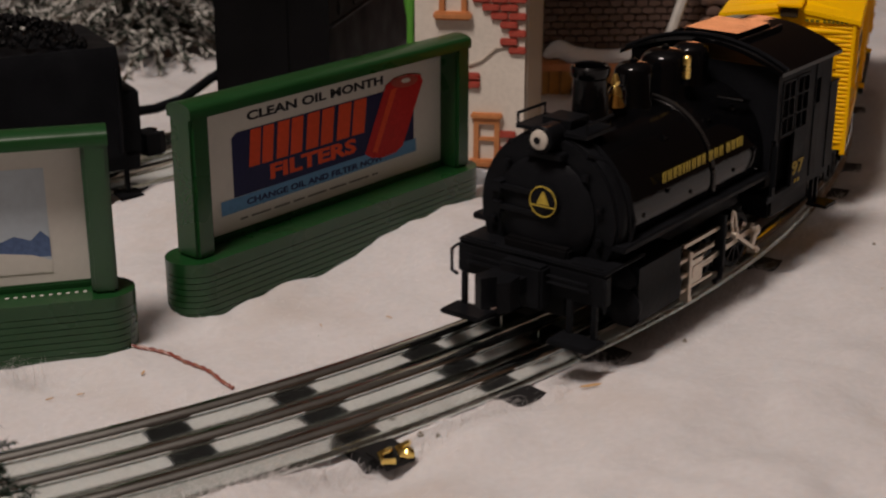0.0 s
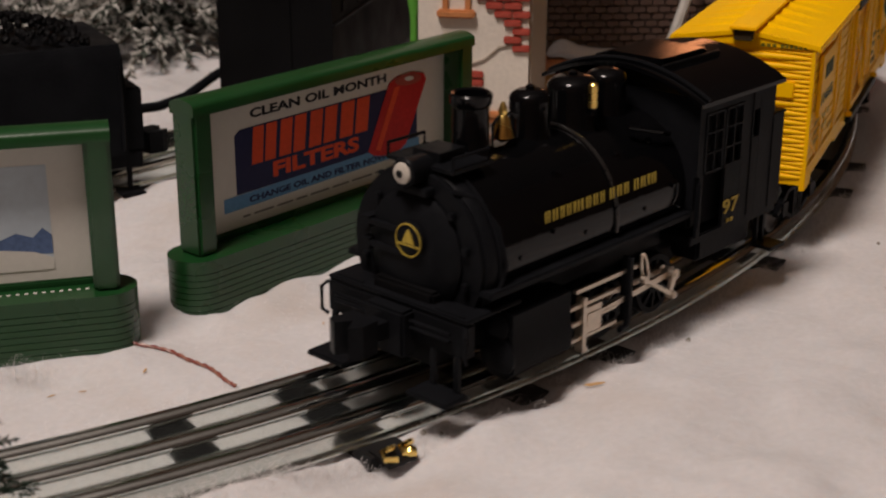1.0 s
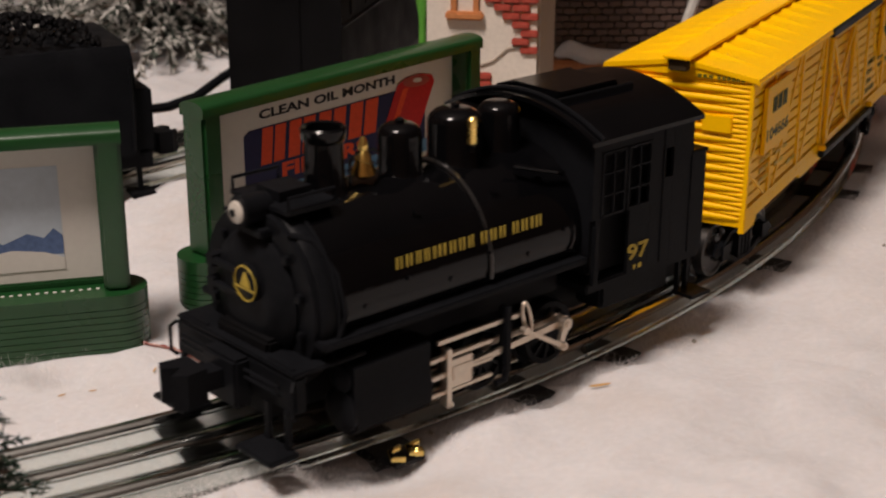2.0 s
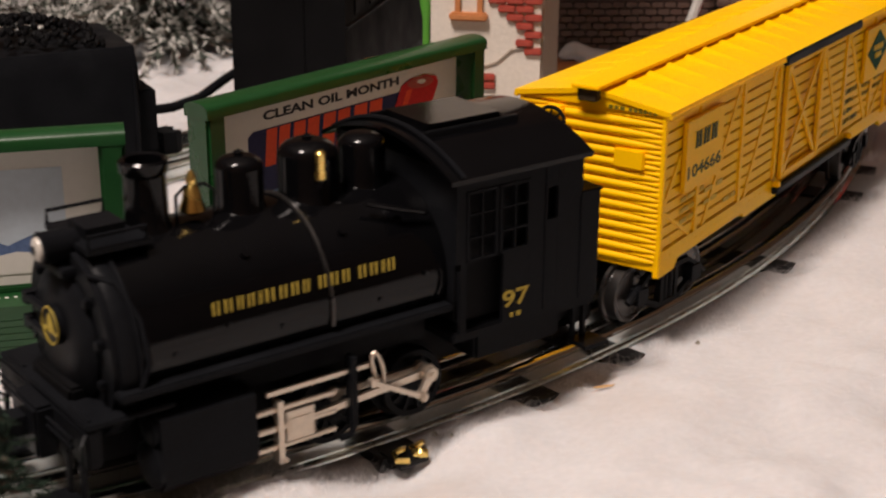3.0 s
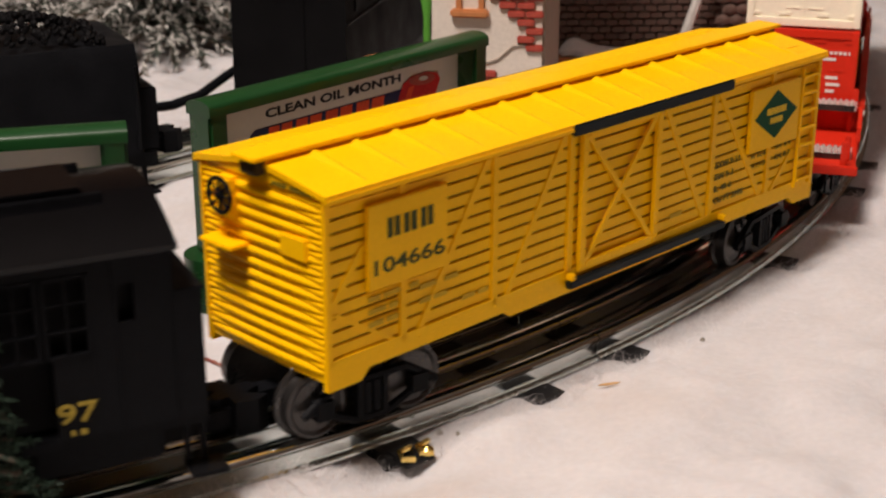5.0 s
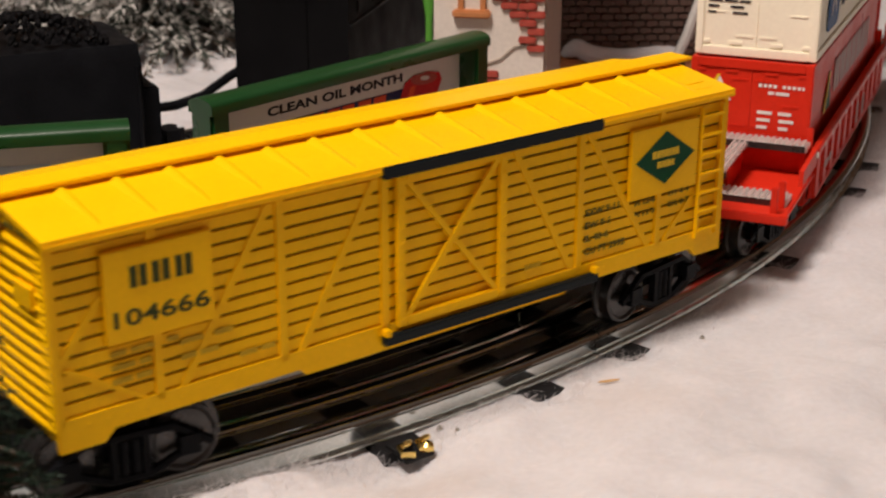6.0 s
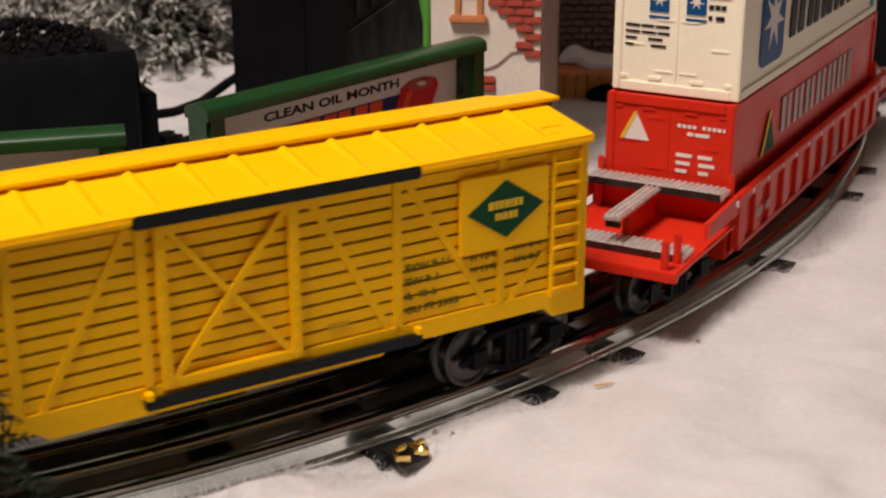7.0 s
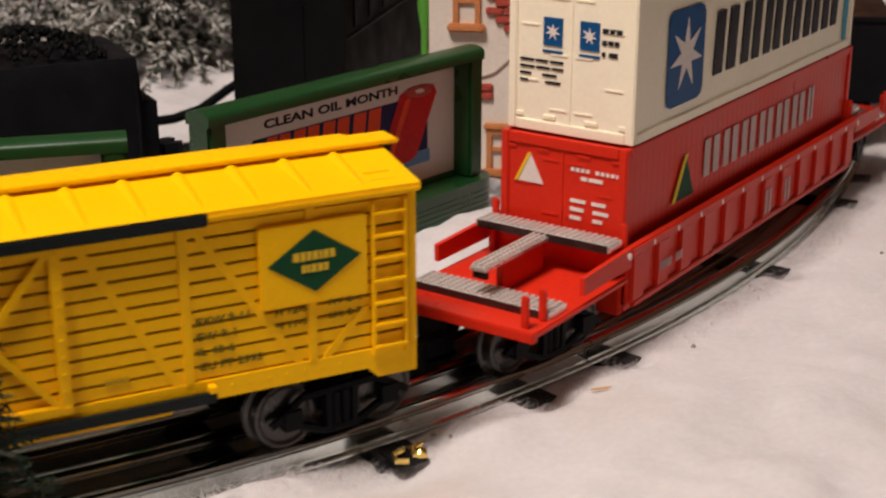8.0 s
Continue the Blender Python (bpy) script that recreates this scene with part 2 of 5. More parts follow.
STEP = math.pi / 8
TIES = [STEP * k + f for k in range(-5, 2) for f in (.016, .186, STEP - .050)] + [-.921]


def snow_height(x, y):
    r = np.hypot(x - CX, y - CY)
    d = np.abs(r - R)
    z = np.full_like(x, SNOW_Z)
    th = np.arctan2(y - CY, x - CX)
    ragged = .0018 * np.sin(41 * th + 2 * np.sin(17 * th)) + .0014 * np.sin(97 * th + 1.0) + .0010 * np.sin(223 * th + 3 * np.sin(31 * th)) + .0007 * np.sin(401 * th)
    near_tie = np.zeros_like(x)
    for a in [q for q in TIES if q > -.95]:
        near_tie = np.maximum(near_tie, np.exp(-((th - a) / .0105) ** 4))
    ragged = ragged + near_tie * .0030 * (r > R)
    bank = np.clip((d - 0.0232 - ragged) / 0.018, 0, 1)
    bank = bank * bank * (3 - 2 * bank)
    outer = (r > R).astype(float)
    lump = np.zeros_like(x)
    for k, (sx, sy, ph, a) in enumerate(((31, 19, .3, 1.0), (17, 43, 1.7, .9), (63, 51, 2.1, .55), (97, 71, .9, .35), (141, 163, 4.0, .22), (233, 207, 1.1, .12), (319, 371, 2.6, .08))):
        lump += a * np.sin(sx * x + 1.7 * np.sin(.6 * sy * y) + ph) * np.sin(sy * y + 1.3 * np.sin(.7 * sx * x) + 2 * ph)
    z -= .0022 * near_tie * (1 - bank) * (d < .034)
    z += bank * (outer * 0.0026 + (1 - outer) * 0.0004 + (0.0012 + 0.0024 * np.clip((d - .04) / .05, 0, 1)) * lump)
    z -= .0011 * (d < .0195)
    z += .0046 * np.exp(-((d - .0275) / .0058) ** 2) * outer * np.clip((-.955 - th) / .03, 0, 1)
    z += .0042 * np.exp(-((th + .884) / .018) ** 2) * np.exp(-((r - R - .039) / .010) ** 2)
    far = np.clip((d - 0.05) / 0.2, 0, 1) * outer
    z += far * 0.005
    db = np.abs(r - R_BACK)
    z = np.where(db < 0.032, np.minimum(z, .0086), z)
    # drifts against the sign bases
    for bx, by, h, s in ((0.020, 0.527, .008, .020), (-0.008, 0.495, .0055, .016), (-0.135, 0.392, -.0050, .020), (-0.105, 0.400, -.0030, .012), (0.04, 0.555, .006, .02)):
        z += h * np.exp(-((x - bx) ** 2 + (y - by) ** 2) / (2 * s * s))
    # tie end laid bare beside the outer rail
    z -= 0.005 * np.exp(-((x + 0.012) ** 2 + (y - 0.338) ** 2) / (2 * .010 ** 2)) * outer
    return z


def build_ground():
    xs = np.concatenate([np.linspace(-1.30, -0.36, 24), np.linspace(-0.35, 0.42, 330), np.linspace(0.43, 0.50, 4)])
    ys = np.concatenate([np.linspace(0.07, 0.19, 6), np.linspace(0.20, 0.92, 320), np.linspace(0.93, 1.60, 24)])
    gx, gy = np.meshgrid(xs, ys)
    gz = snow_height(gx, gy)
    rng = np.random.RandomState(3)
    gz += rng.normal(0, 0.00007, gz.shape)
    co = np.stack([gx.ravel(), gy.ravel(), gz.ravel()], 1)
    nx, ny = len(xs), len(ys)
    idx = np.arange(nx * ny).reshape(ny, nx)
    quads = np.stack([idx[:-1, :-1].ravel(), idx[:-1, 1:].ravel(), idx[1:, 1:].ravel(), idx[1:, :-1].ravel()], 1)
    me = bpy.data.meshes.new("ground")
    me.from_pydata(co.tolist(), [], quads.tolist())
    me.materials.append(M["snow"])
    for poly in me.polygons:
        poly.use_smooth = True
    ob = new("ground", me)
    tagged(ob, "white cotton batting laid as snow over the table", "snow", kind="structure")


def build_fuzz():
    rng = np.random.RandomState(5)
    verts, faces = [], []

    def strand(x, y, length, rise, w):
        if abs(math.hypot(x - CX, y - CY) - R) < .0280 and min(abs(math.atan2(y - CY, x - CX) - q) for q in TIES if q > -.95) < .013:
            return
        z = float(snow_height(np.array([x]), np.array([y]))[0]) - 0.0004
        a = rng.uniform(0, 2 * math.pi)
        bend = rng.uniform(-1.6, 1.6)
        base = len(verts)
        px, py, pz = x, y, z
        for k in range(5):
            f = k / 4
            sx, sy = -math.sin(a), math.cos(a)
            verts.append((px - sx * w, py - sy * w, pz))
            verts.append((px + sx * w, py + sy * w, pz + w * 0.6))
            px += math.cos(a) * length / 4
            py += math.sin(a) * length / 4
            pz = z + rise * math.sin(math.pi * min(1, f + 0.25) * 0.8)
            a += bend / 4
        for k in range(4):
            b = base + 2 * k
            faces.append((b, b + 1, b + 3, b + 2))

    for _ in range(16000):           # wisps beside the rails
        th = rng.uniform(-1.75, -0.05)
        r = R + (.0222 + abs(rng.normal(0, .0055)) if rng.rand() < .75 else -.0222 - abs(rng.normal(0, .005)))
        strand(CX + r * math.cos(th), CY + r * math.sin(th), rng.uniform(.002, .009), rng.uniform(.0005, .0034), rng.uniform(.00002, .00005))
    for _ in range(9000):          # haze of fibres over the open field
        strand(rng.uniform(-.25, .32), rng.uniform(.24, .72), rng.uniform(.003, .010), rng.uniform(.0001, .0007), rng.uniform(.00001, .00002))
    for bx, by, sx, n in ((-0.123, 0.400, .010, 220), (0.0, 0.505, .03, 300), (-0.05, 0.450, .02, 150)):
        for _ in range(n):
            x, y = bx + rng.normal(0, sx), by + rng.normal(0, sx)
            if abs(math.hypot(x - CX, y - CY) - R) > .0215:
                strand(x, y, rng.uniform(.003, .009), rng.uniform(.0006, .0025), .000022)
    for _ in range(170):           # tuft against a sign base
        strand(-.121 + rng.normal(0, .006), .398 + rng.normal(0, .003), rng.uniform(.004, .010), rng.uniform(.002, .007), .000025)
    me = bpy.data.meshes.new("cotton_fuzz")
    me.from_pydata(verts, [], faces)
    me.materials.append(M["fuzz"])
    tagged(new("cotton_fuzz", me), "loose white cotton fibres teased up from the snow batting", "fibres", kind="stuff")


# ---------------------------------------------------------------- track
def rail_mesh(radius, a0, a1, n):
    half = [(.0009, .0175), (.0019, .0170), (.0024, .0161), (.0021, .0152), (.0013, .0146), (.0009, .0141), (.0009, .0103), (.0028, .0097), (.0029, .0093)]
    prof = [(-q, z) for q, z in half[::-1]] + half
    bm = bmesh.new()
    rows = []
    for i in range(n + 1):
        a = a0 + (a1 - a0) * i / n
        rows.append([bm.verts.new((CX + (radius + q) * math.cos(a), CY + (radius + q) * math.sin(a), z)) for q, z in prof])
    k = len(prof)
    for a, b in zip(rows, rows[1:]):
        for j in range(k):
            bm.faces.new((a[j], a[(j + 1) % k], b[(j + 1) % k], b[j]))
    bm.faces.new(rows[0])
    bm.faces.new(rows[-1][::-1])
    return bm


def tie_mesh(half):
    bm = bmesh.new()
    sec = [(-.0075, .0055), (.0075, .0055), (.0063, .0093), (-.0063, .0093)]
    prism(bm, sec, -half, half, ALONG_Y)
    return mesh_of("tie", bm, M["tie"])


def build_track(name, label, radius, joints, ties, half, n):
    tr = thing(name, label, "track")
    for a0, a1 in zip(joints, joints[1:]):
        for k in (-1, 0, 1):
            part("rail", rail_mesh(radius + k * .015875, a0 + .0006, a1 - .0006, n), M["steel"], tr)
    me = tie_mesh(half)
    for a in ties:
        shared("tie", me, tr, pose(CX + radius * math.cos(a), CY + radius * math.sin(a), 0, 0, 0, math.degrees(a) - 90))
    return tr


def build_tracks():
    build_track("curved_track", "tubular three-rail toy train track, tinned steel on black ties", R, [STEP * k for k in range(-5, 3)], TIES, .0258, 40)
    build_track("back_track", "inner loop of tubular three-rail toy track", R_BACK, [-1.9, -1.2, -0.5, 0.2, 0.9], [-1.9 + .16 * i for i in range(18)], .0235, 30)
    # brass lock-on clip at the bared tie
    a = -0.921
    clip = thing("track_clip", "brass wire clip on the end of a track tie", "clip", pose(CX + (R + .0245) * math.cos(a), CY + (R + .0245) * math.sin(a), .0078, 0, 0, math.degrees(a) - 90))
    bm = rbox(-.0048, .0048, -.003, .0072, .0002, .0018, .0003)
    part("base", bm, M["tie"], clip)
    for x in (-.004, .002):
        bm = bmesh.new()
        tube(bm, [(x - .003, .001, .0026), (x - .001, .003, .0038), (x + .002, .003, .0034), (x + .003, .006, .0028), (x, .0075, .0026)], .0009)
        part("spring", bm, M["brass"], clip)
    bm = bmesh.new()
    lathe(bm, [(.0018, .0022), (.0018, .0036), (.0008, .0044)], 12, pose(-.003, .006, 0))
    part("screw", bm, M["brass"], clip)


def build_wire():
    w = thing("track_wire", "thin twisted red-brown feeder wire lying on the snow", "wire")
    pts = [(-.0935, .4200), (-.086, .4190), (-.0790, .4155), (-.072, .4085), (-.0655, .4000), (-.0595, .3915), (-.056, .3875)]
    for k, (mat, ph) in enumerate((("wire", 0), ("wire2", math.pi))):
        fine = []
        for i in range(61):
            f = i / 60 * (len(pts) - 1)
            j = min(int(f), len(pts) - 2)
            x = pts[j][0] + (f - j) * (pts[j + 1][0] - pts[j][0])
            y = pts[j][1] + (f - j) * (pts[j + 1][1] - pts[j][1])
            z = float(snow_height(np.array([x]), np.array([y]))[0])
            fine.append((x + .0003 * math.cos(i * .7 + ph), y, z + .0007 + .0003 * math.sin(i * .7 + ph)))
        bm = bmesh.new()
        tube(bm, fine, .00042, 6)
        part("strand", bm, M[mat], w)


def build_litter():
    spots = [(.0480, .3810, .0068, 10), (-.0845, .399, .003, 80), (-.1, .385, .0022, 10), (-.108, .381, .0025, 30), (-.034, .437, .002, 100), (-.012, .443, .0022, 150), (.19, .50, .002, 40), (.155, .46, .0016, 70)]
    for x, y, l, a in spots:
        z = float(snow_height(np.array([x]), np.array([y]))[0])
        b = thing("straw_bit", "small straw-coloured chip lying on the snow", "litter", pose(x, y, z + .0007, 3, -4, a), "litter on the snow")
        bm = bmesh.new()
        prism(bm, [(-l / 2, 0), (-l * .2, -l * .09), (l * .3, -l * .07), (l / 2, l * .05), (l * .1, l * .11), (-l * .35, l * .09)], 0, .0002)
        part("chip", bm, M["straw"], b)
    for x, y, s in ((.0815, .4205, .0011), (.165, .505, .0008), (.182, .49, .0009), (-.001, .3593, .0012), (.004, .3570, .0009)):
        z = float(snow_height(np.array([x]), np.array([y]))[0])
        b = thing("crumb", "dark crumb of ballast lying on the snow", "litter", pose(x, y, z, 0, 0, 30), "crumbs on the snow")
        bm = bmesh.new()
        bmesh.ops.create_icosphere(bm, subdivisions=1, radius=s)
        for v in bm.verts:
            v.co *= 0.7 + 0.6 * random.random()
        part("grain", bm, M["stone"], b)


# ---------------------------------------------------------------- running gear shared by the cars
def wheel_mesh(r, w=0.0055):
    bm = bmesh.new()
    prof = [(r * .28, -w / 2 - .0004), (r * .80, -w / 2 + .0006), (r * .90, -w / 2), (r, -w / 2 + .0003), (r * 1.0, w / 2 - .0016), (r * 1.14, w / 2 - .0012), (r * 1.14, w / 2), (r * .5, w / 2)]
    lathe(bm, prof[::-1], 28, Matrix(((1, 0, 0, 0), (0, 0, -1, 0), (0, 1, 0, 0), (0, 0, 0, 1))))
    return mesh_of("wheel", bm, M["wheel"])


WHEELS = []          # (wheel, rolling radius, rest pose)


def build_truck(parent, u, turn, v, wheel_me, r, base, side_mat):
    """Arch-bar truck under a car: two side frames, bolster, four wheels that roll."""
    bm = bmesh.new()
    box(bm, -.006, .006, -.017, .017, RAIL_TOP + r * .9, RAIL_TOP + r * 1.7)
    tr = part("truck", bevelled(bm, .0005, 1), side_mat, parent, "blackened metal truck", pose(u, v, 0, 0, 0, turn))
    zc = RAIL_TOP + r
    for side in (1, -1):
        bm = bmesh.new()
        y = side * .0205
        for pts in ([(-base - .006, zc - .001), (-base + .004, zc + .0055), (base - .004, zc + .0055), (base + .006, zc - .001)],
                    [(-base - .004, zc + .0005), (-.005, zc - .0058), (.005, zc - .0058), (base + .004, zc + .0005)]):
            tube(bm, [(x, y, z) for x, z in pts], .0013, 6)
        for x in (-base, base):
            box(bm, x - .0026, x + .0026, y - .0018, y + .0018, zc - .0026, zc + .0026)
        for x in (-.004, .004):
            box(bm, x - .0008, x + .0008, y - .0012, y + .0012, zc - .0055, zc + .0055)
        for x in (-.0015, .0015):
            lathe(bm, [(.0013, -.0045), (.0013, .0045)], 10, Matrix.Translation((x, y, zc)))
        part("side_frame", bm, side_mat, tr)
    for x in (-base, base):
        for side in (1, -1):
            rest = pose(x, side * .0152, zc, 0, 0, 0 if side > 0 else 180)
            w = shared("wheel", wheel_me, tr, rest)
            WHEELS.append((w, r, rest, side))
    return tr


def build_coupler(parent, u, v, turn, forward, lift=0.0):
    s = 1 if forward else -1
    bm = bmesh.new()
    box(bm, min(0, s * .016), max(0, s * .016), -.003, .003, .0225, .0275)
    prism(bm, [(s * .014, -.005), (s * .022, -.0055), (s * .0235, -.002), (s * .019, .0005), (s * .0235, .004), (s * .020, .006), (s * .014, .005)], .0205, .0300)
    return part("coupler", bevelled(bm, .0004, 1), M["satin"], parent, "black knuckle coupler", pose(u, v, lift, 0, 0, turn))


# ---------------------------------------------------------------- yellow stock car
def build_stock_car():
    car = thing("stock_car", "yellow slatted plastic stock car with green lettering on black trucks", "train car")
    L, W, Z0, Z1 = .1122, .0253, .0385, .0868
    Y = M["yellow"]
    # floor, added dark filler coloured as the shade behind the slats, and the sills
    part("floor", rbox(-L + .001, L - .001, -W + .001, W - .001, Z0 - .0004, Z0 + .003, .0003), M["satin"], car)
    part("slat_shade", rbox(-L + .002, L - .002, -W + .0022, W - .0022, Z0 + .003, Z1 - .0005, .0002), M["shade_brown"], car, "dark brown filler coloured as the shade between the slats")
    n = 11
    z_lo, z_hi = .0440, .0845
    pitch = (z_hi - z_lo) / n
    for side in (1, -1):
        board = bmesh.new()
        box(board, -L + .0022, L - .0022, -.0005, .0005, -pitch / 2 + .0004, pitch / 2 - .0004)
        me = mesh_of("board", board, Y, False)
        for i in range(n):
            shared("board", me, car, pose(0, side * (W - .0016), z_lo + (i + .5) * pitch))
        y0, y1 = sorted((side * (W - .0023), side * (W - .0004)))
        bm = bmesh.new()          # sill with deeper middle and feet at the corners
        prism(bm, [(-L, .0356), (-L + .011, .0356), (-L + .014, Z0), (-.047, Z0), (-.045, .0366), (.045, .0366), (.047, Z0), (L - .014, Z0), (L - .011, .0356), (L, .0356), (L, z_lo - .0002), (-L, z_lo - .0002)],
              y0, y1, ALONG_Y)
        part("side_sill", bm, Y, car)
        part("top_plate", rbox(-L, L, y0, y1, z_hi + .0002, Z1, .0003), Y, car)
        yo = side * (W - .0004)
        ya, yb = sorted((yo, yo - side * .0014))
        for u, w in ((L - .0010, .0020), (-L + .0010, .0020), (.0860, .0026), (.0512, .0028), (.0195, .0028), (-.0505, .0028), (-.0833, .0026)):
            part("post", rbox(u - w / 2, u + w / 2, ya, yb, Z0 + .0035, z_hi + .001, .0003), Y, car)
        for u0, u1, zA, zB in ((.0810, .0540, .0415, .0845), (.0470, .0225, .0415, .0845), (.1100, .0990, .0580, .0720), (.0880, .1095, .0425, .0560), (-.0250, -.0480, .0840, .0430), (-.0530, -.0800, .0840, .0430), (-.0860, -.0985, .0430, .0560)):
            bm = bmesh.new()
            hw = .0012
            prism(bm, [(u0 - hw, zA), (u0 + hw, zA), (u1 + hw, zB), (u1 - hw, zB)], ya + (.0003 if side < 0 else 0), yb - (.0003 if side > 0 else 0), ALONG_Y)
            part("brace", bm, Y, car)
        # sliding door with its X brace, proud of the side
        d0, d1, dz0, dz1 = -.0215, .0165, .0425, .0855
        yd0, yd1 = sorted((side * (W - .0006), side * (W + .0009)))
        door = part("door", rbox(d0, d0 + .003, yd0, yd1, dz0, dz1, .0003), Y, car)
        for b in ((d1 - .003, d1, dz0, dz1), (d0 + .003, d1 - .003, dz0, dz0 + .0028), (d0 + .003, d1 - .003, dz1 - .0028, dz1)):
            part("door_frame", rbox(b[0], b[1], yd0, yd1, b[2], b[3], .0003), Y, door)
        for i, (ua, ub) in enumerate(((d0 + .003, d1 - .003), (d1 - .003, d0 + .003))):
            bm = bmesh.new()
            prism(bm, [(ua - .0011, dz0 + .002), (ua + .0011, dz0 + .002), (ub + .0011, dz1 - .002), (ub - .0011, dz1 - .002)], yd0 + .0002 + .0002 * i, yd1 - .0004 + .0002 * i, ALONG_Y)
            part("door_brace", bm, Y, door)
        bm = bmesh.new()
        rivet = Matrix(((1, 0, 0, 0), (0, 0, side, 0), (0, 1, 0, 0), (0, 0, 0, 1)))
        for k in range(10):
            for u in (d0 + .0015, d1 - .0015):
                lathe(bm, [(.0004, 0), (.0003, .0003)], 6, Matrix.Translation((u, side * (W + .0009), dz0 + .002 + k * .0043)) @ rivet)
        for k in range(44):
            lathe(bm, [(.00035, 0), (.00025, .00025)], 6, Matrix.Translation((-.105 + k * .00488, side * (W - .0004), .0415)) @ rivet)
        part("rivets", bm, Y, car)
        ys0, ys1 = sorted((side * (W - .0002), side * (W + .0022)))
        part("door_rail", rbox(-.0565, .0215, ys0, ys1, .0846, .0880, .0005), M["door_rail"], car, "dark grey-green upper door rail")
        part("door_rail", rbox(-.0565, .0215, ys0, ys1, .0385, .0412, .0004), M["door_rail"], car, "dark grey lower door rail")
        for u in (.0205, -.0555):
            part("rail_stop", rbox(u - .001, u + .001, ys0, ys1 + .0003 * side, .0412, .0432, .0003), Y, car)
        # name boards
        for u, w, h, zc in ((.0850, .0284, .0228, .0708), (-.0838, .0290, .0215, .0708)):
            part("name_board", rbox(u - w / 2, u + w / 2, *sorted((side * (W - .0008), side * (W + .0007))), zc - h / 2, zc + h / 2, .0003), Y, car)
        # ladder
        lu = -.1045
        lad = bmesh.new()
        for u in (lu - .0045, lu + .0045):
            box(lad, u - .0005, u + .0005, *sorted((side * (W - .0004), side * (W + .0008))), .0420, .0840)
        ladder = part("ladder", lad, Y, car)
        for k in range(7):
            part("rung", rbox(lu - .0045, lu + .0045, *sorted((side * (W + .0004), side * (W + .0014))), .0440 + k * .0061, .0450 + k * .0061, .0002), Y, ladder)
    # lettering on the near side
    s = W + .0007
    for u, w in ((.0925, .0017), (.0900, .0017), (.0868, .0018), (.0842, .0018), (.0808, .0017), (.0783, .0017)):
        bars("reporting_mark", M["number_ink"], car, on_left_side(u, s, .0725), [w], .0052, 0)
    lettering("road_number", "104666", .0056, M["number_ink"], car, on_left_side(.0972, s, .0635), .0250, bold=.00010)
    for z, ws in ((.0560, (.004, .006, -.001, .003)), (.0525, (.006, .003)), (.0490, (.005, .004))):
        bars("stencil", M["stain_ink"], car, on_left_side(.0980, W - .0009, z), ws, .0014, .0012)
    for u, z, ws in ((.0800, .0545, (.006, -.001, .005)), (.0800, .0505, (.004, .005)), (.0640, .0470, (.005, .004))):
        bars("stencil", M["stain_ink"], car, on_left_side(u, W - .0009, z), ws, .0014, .0012)
    for i, txt in enumerate(("EXW 9-11", "EW 9-1", "IL 40-6", "CU FT 2995")):
        lettering("stencil", txt, .0028, M["faint_ink"], car, on_left_side(-.0530, W - .0009, .0586 - i * .0040), (.0135, .0100, .0095, .0165)[i], bold=.00004)
    for i, txt in enumerate(("H 12-6", "H 11-9")):
        lettering("stencil", txt, .0024, M["faint_ink"], car, on_left_side(-.0735, W - .0009, .0575 - i * .0036), .0085, bold=.00003)
    for i, txt in enumerate(("IW 8-4", "I.H. 8-7")):
        lettering("stencil", txt, .0024, M["faint_ink"], car, on_left_side(-.0880, W - .0009, .0580 - i * .0036), .0090, bold=.00003)
    bars("stencil", M["stain_ink"], car, on_left_side(-.0295, W - .0009, .0475), (.0012,) * 4, .0014, .0004)
    bm = bmesh.new()
    prism(bm, [(-.0125, 0), (0, -.0082), (.0125, 0), (0, .0082)], 0, .0003)
    emb = part("herald", bm, M["green_ink"], car, "dark green diamond herald", on_left_side(-.0838, W + .0007, .0713))
    bars("herald_mark", M["yellow_ink"], emb, Matrix.Translation((-.0058, .0004, .0003)), (.0016, .0012, .0012, .0014, .0008, .0012, .0013), .0022, .0004, .0002)
    bars("herald_mark", M["yellow_ink"], emb, Matrix.Translation((-.0036, -.0028, .0003)), (.0010, .0008, .0013, .0013, .0011), .0020, .0004, .0002)
    # ends: rows of pressed ribs
    for e in (1, -1):
        x0, x1 = sorted((e * (L - .0022), e * (L - .0006)))
        part("end_wall", rbox(x0, x1, -W + .0006, W - .0006, .0372, Z1, .0003), Y, car)
        m, seg, span = 14, 6, W - .0018
        for kind_of, swell in (("main", lambda f: .42 + .58 * math.cos(math.pi / 2 * f) ** .6), ("between", lambda f: .25 + .75 * abs(f) ** 1.5)):
            bm = bmesh.new()          # pressed rib whose girth changes along the end
            rows = []
            for i in range(17):
                f = -1 + i / 8
                h = (.00135 if kind_of == "main" else .00085) * swell(f)
                rows.append([bm.verts.new((e * h * math.sin(math.pi * k / seg), span * f, -h * math.cos(math.pi * k / seg))) for k in range(seg + 1)])
            for p, q in zip(rows, rows[1:]):
                for k in range(seg):
                    bm.faces.new((p[k], p[k + 1], q[k + 1], q[k]))
            bm.faces.new(rows[0])
            bm.faces.new(rows[-1][::-1])
            me = mesh_of("end_rib", bm, Y)
            for i in range(m):
                shared("end_rib", me, car, pose(e * (L - .0007), 0, .0403 + i * .0033 + (0 if kind_of == "main" else .00165)))
        for side in (1, -1):
            part("corner_post", rbox(*sorted((e * (L - .0012), e * (L + .0003))), *sorted((side * (W - .0018), side * (W - .0003))), .0356, Z1, .0003), Y, car)
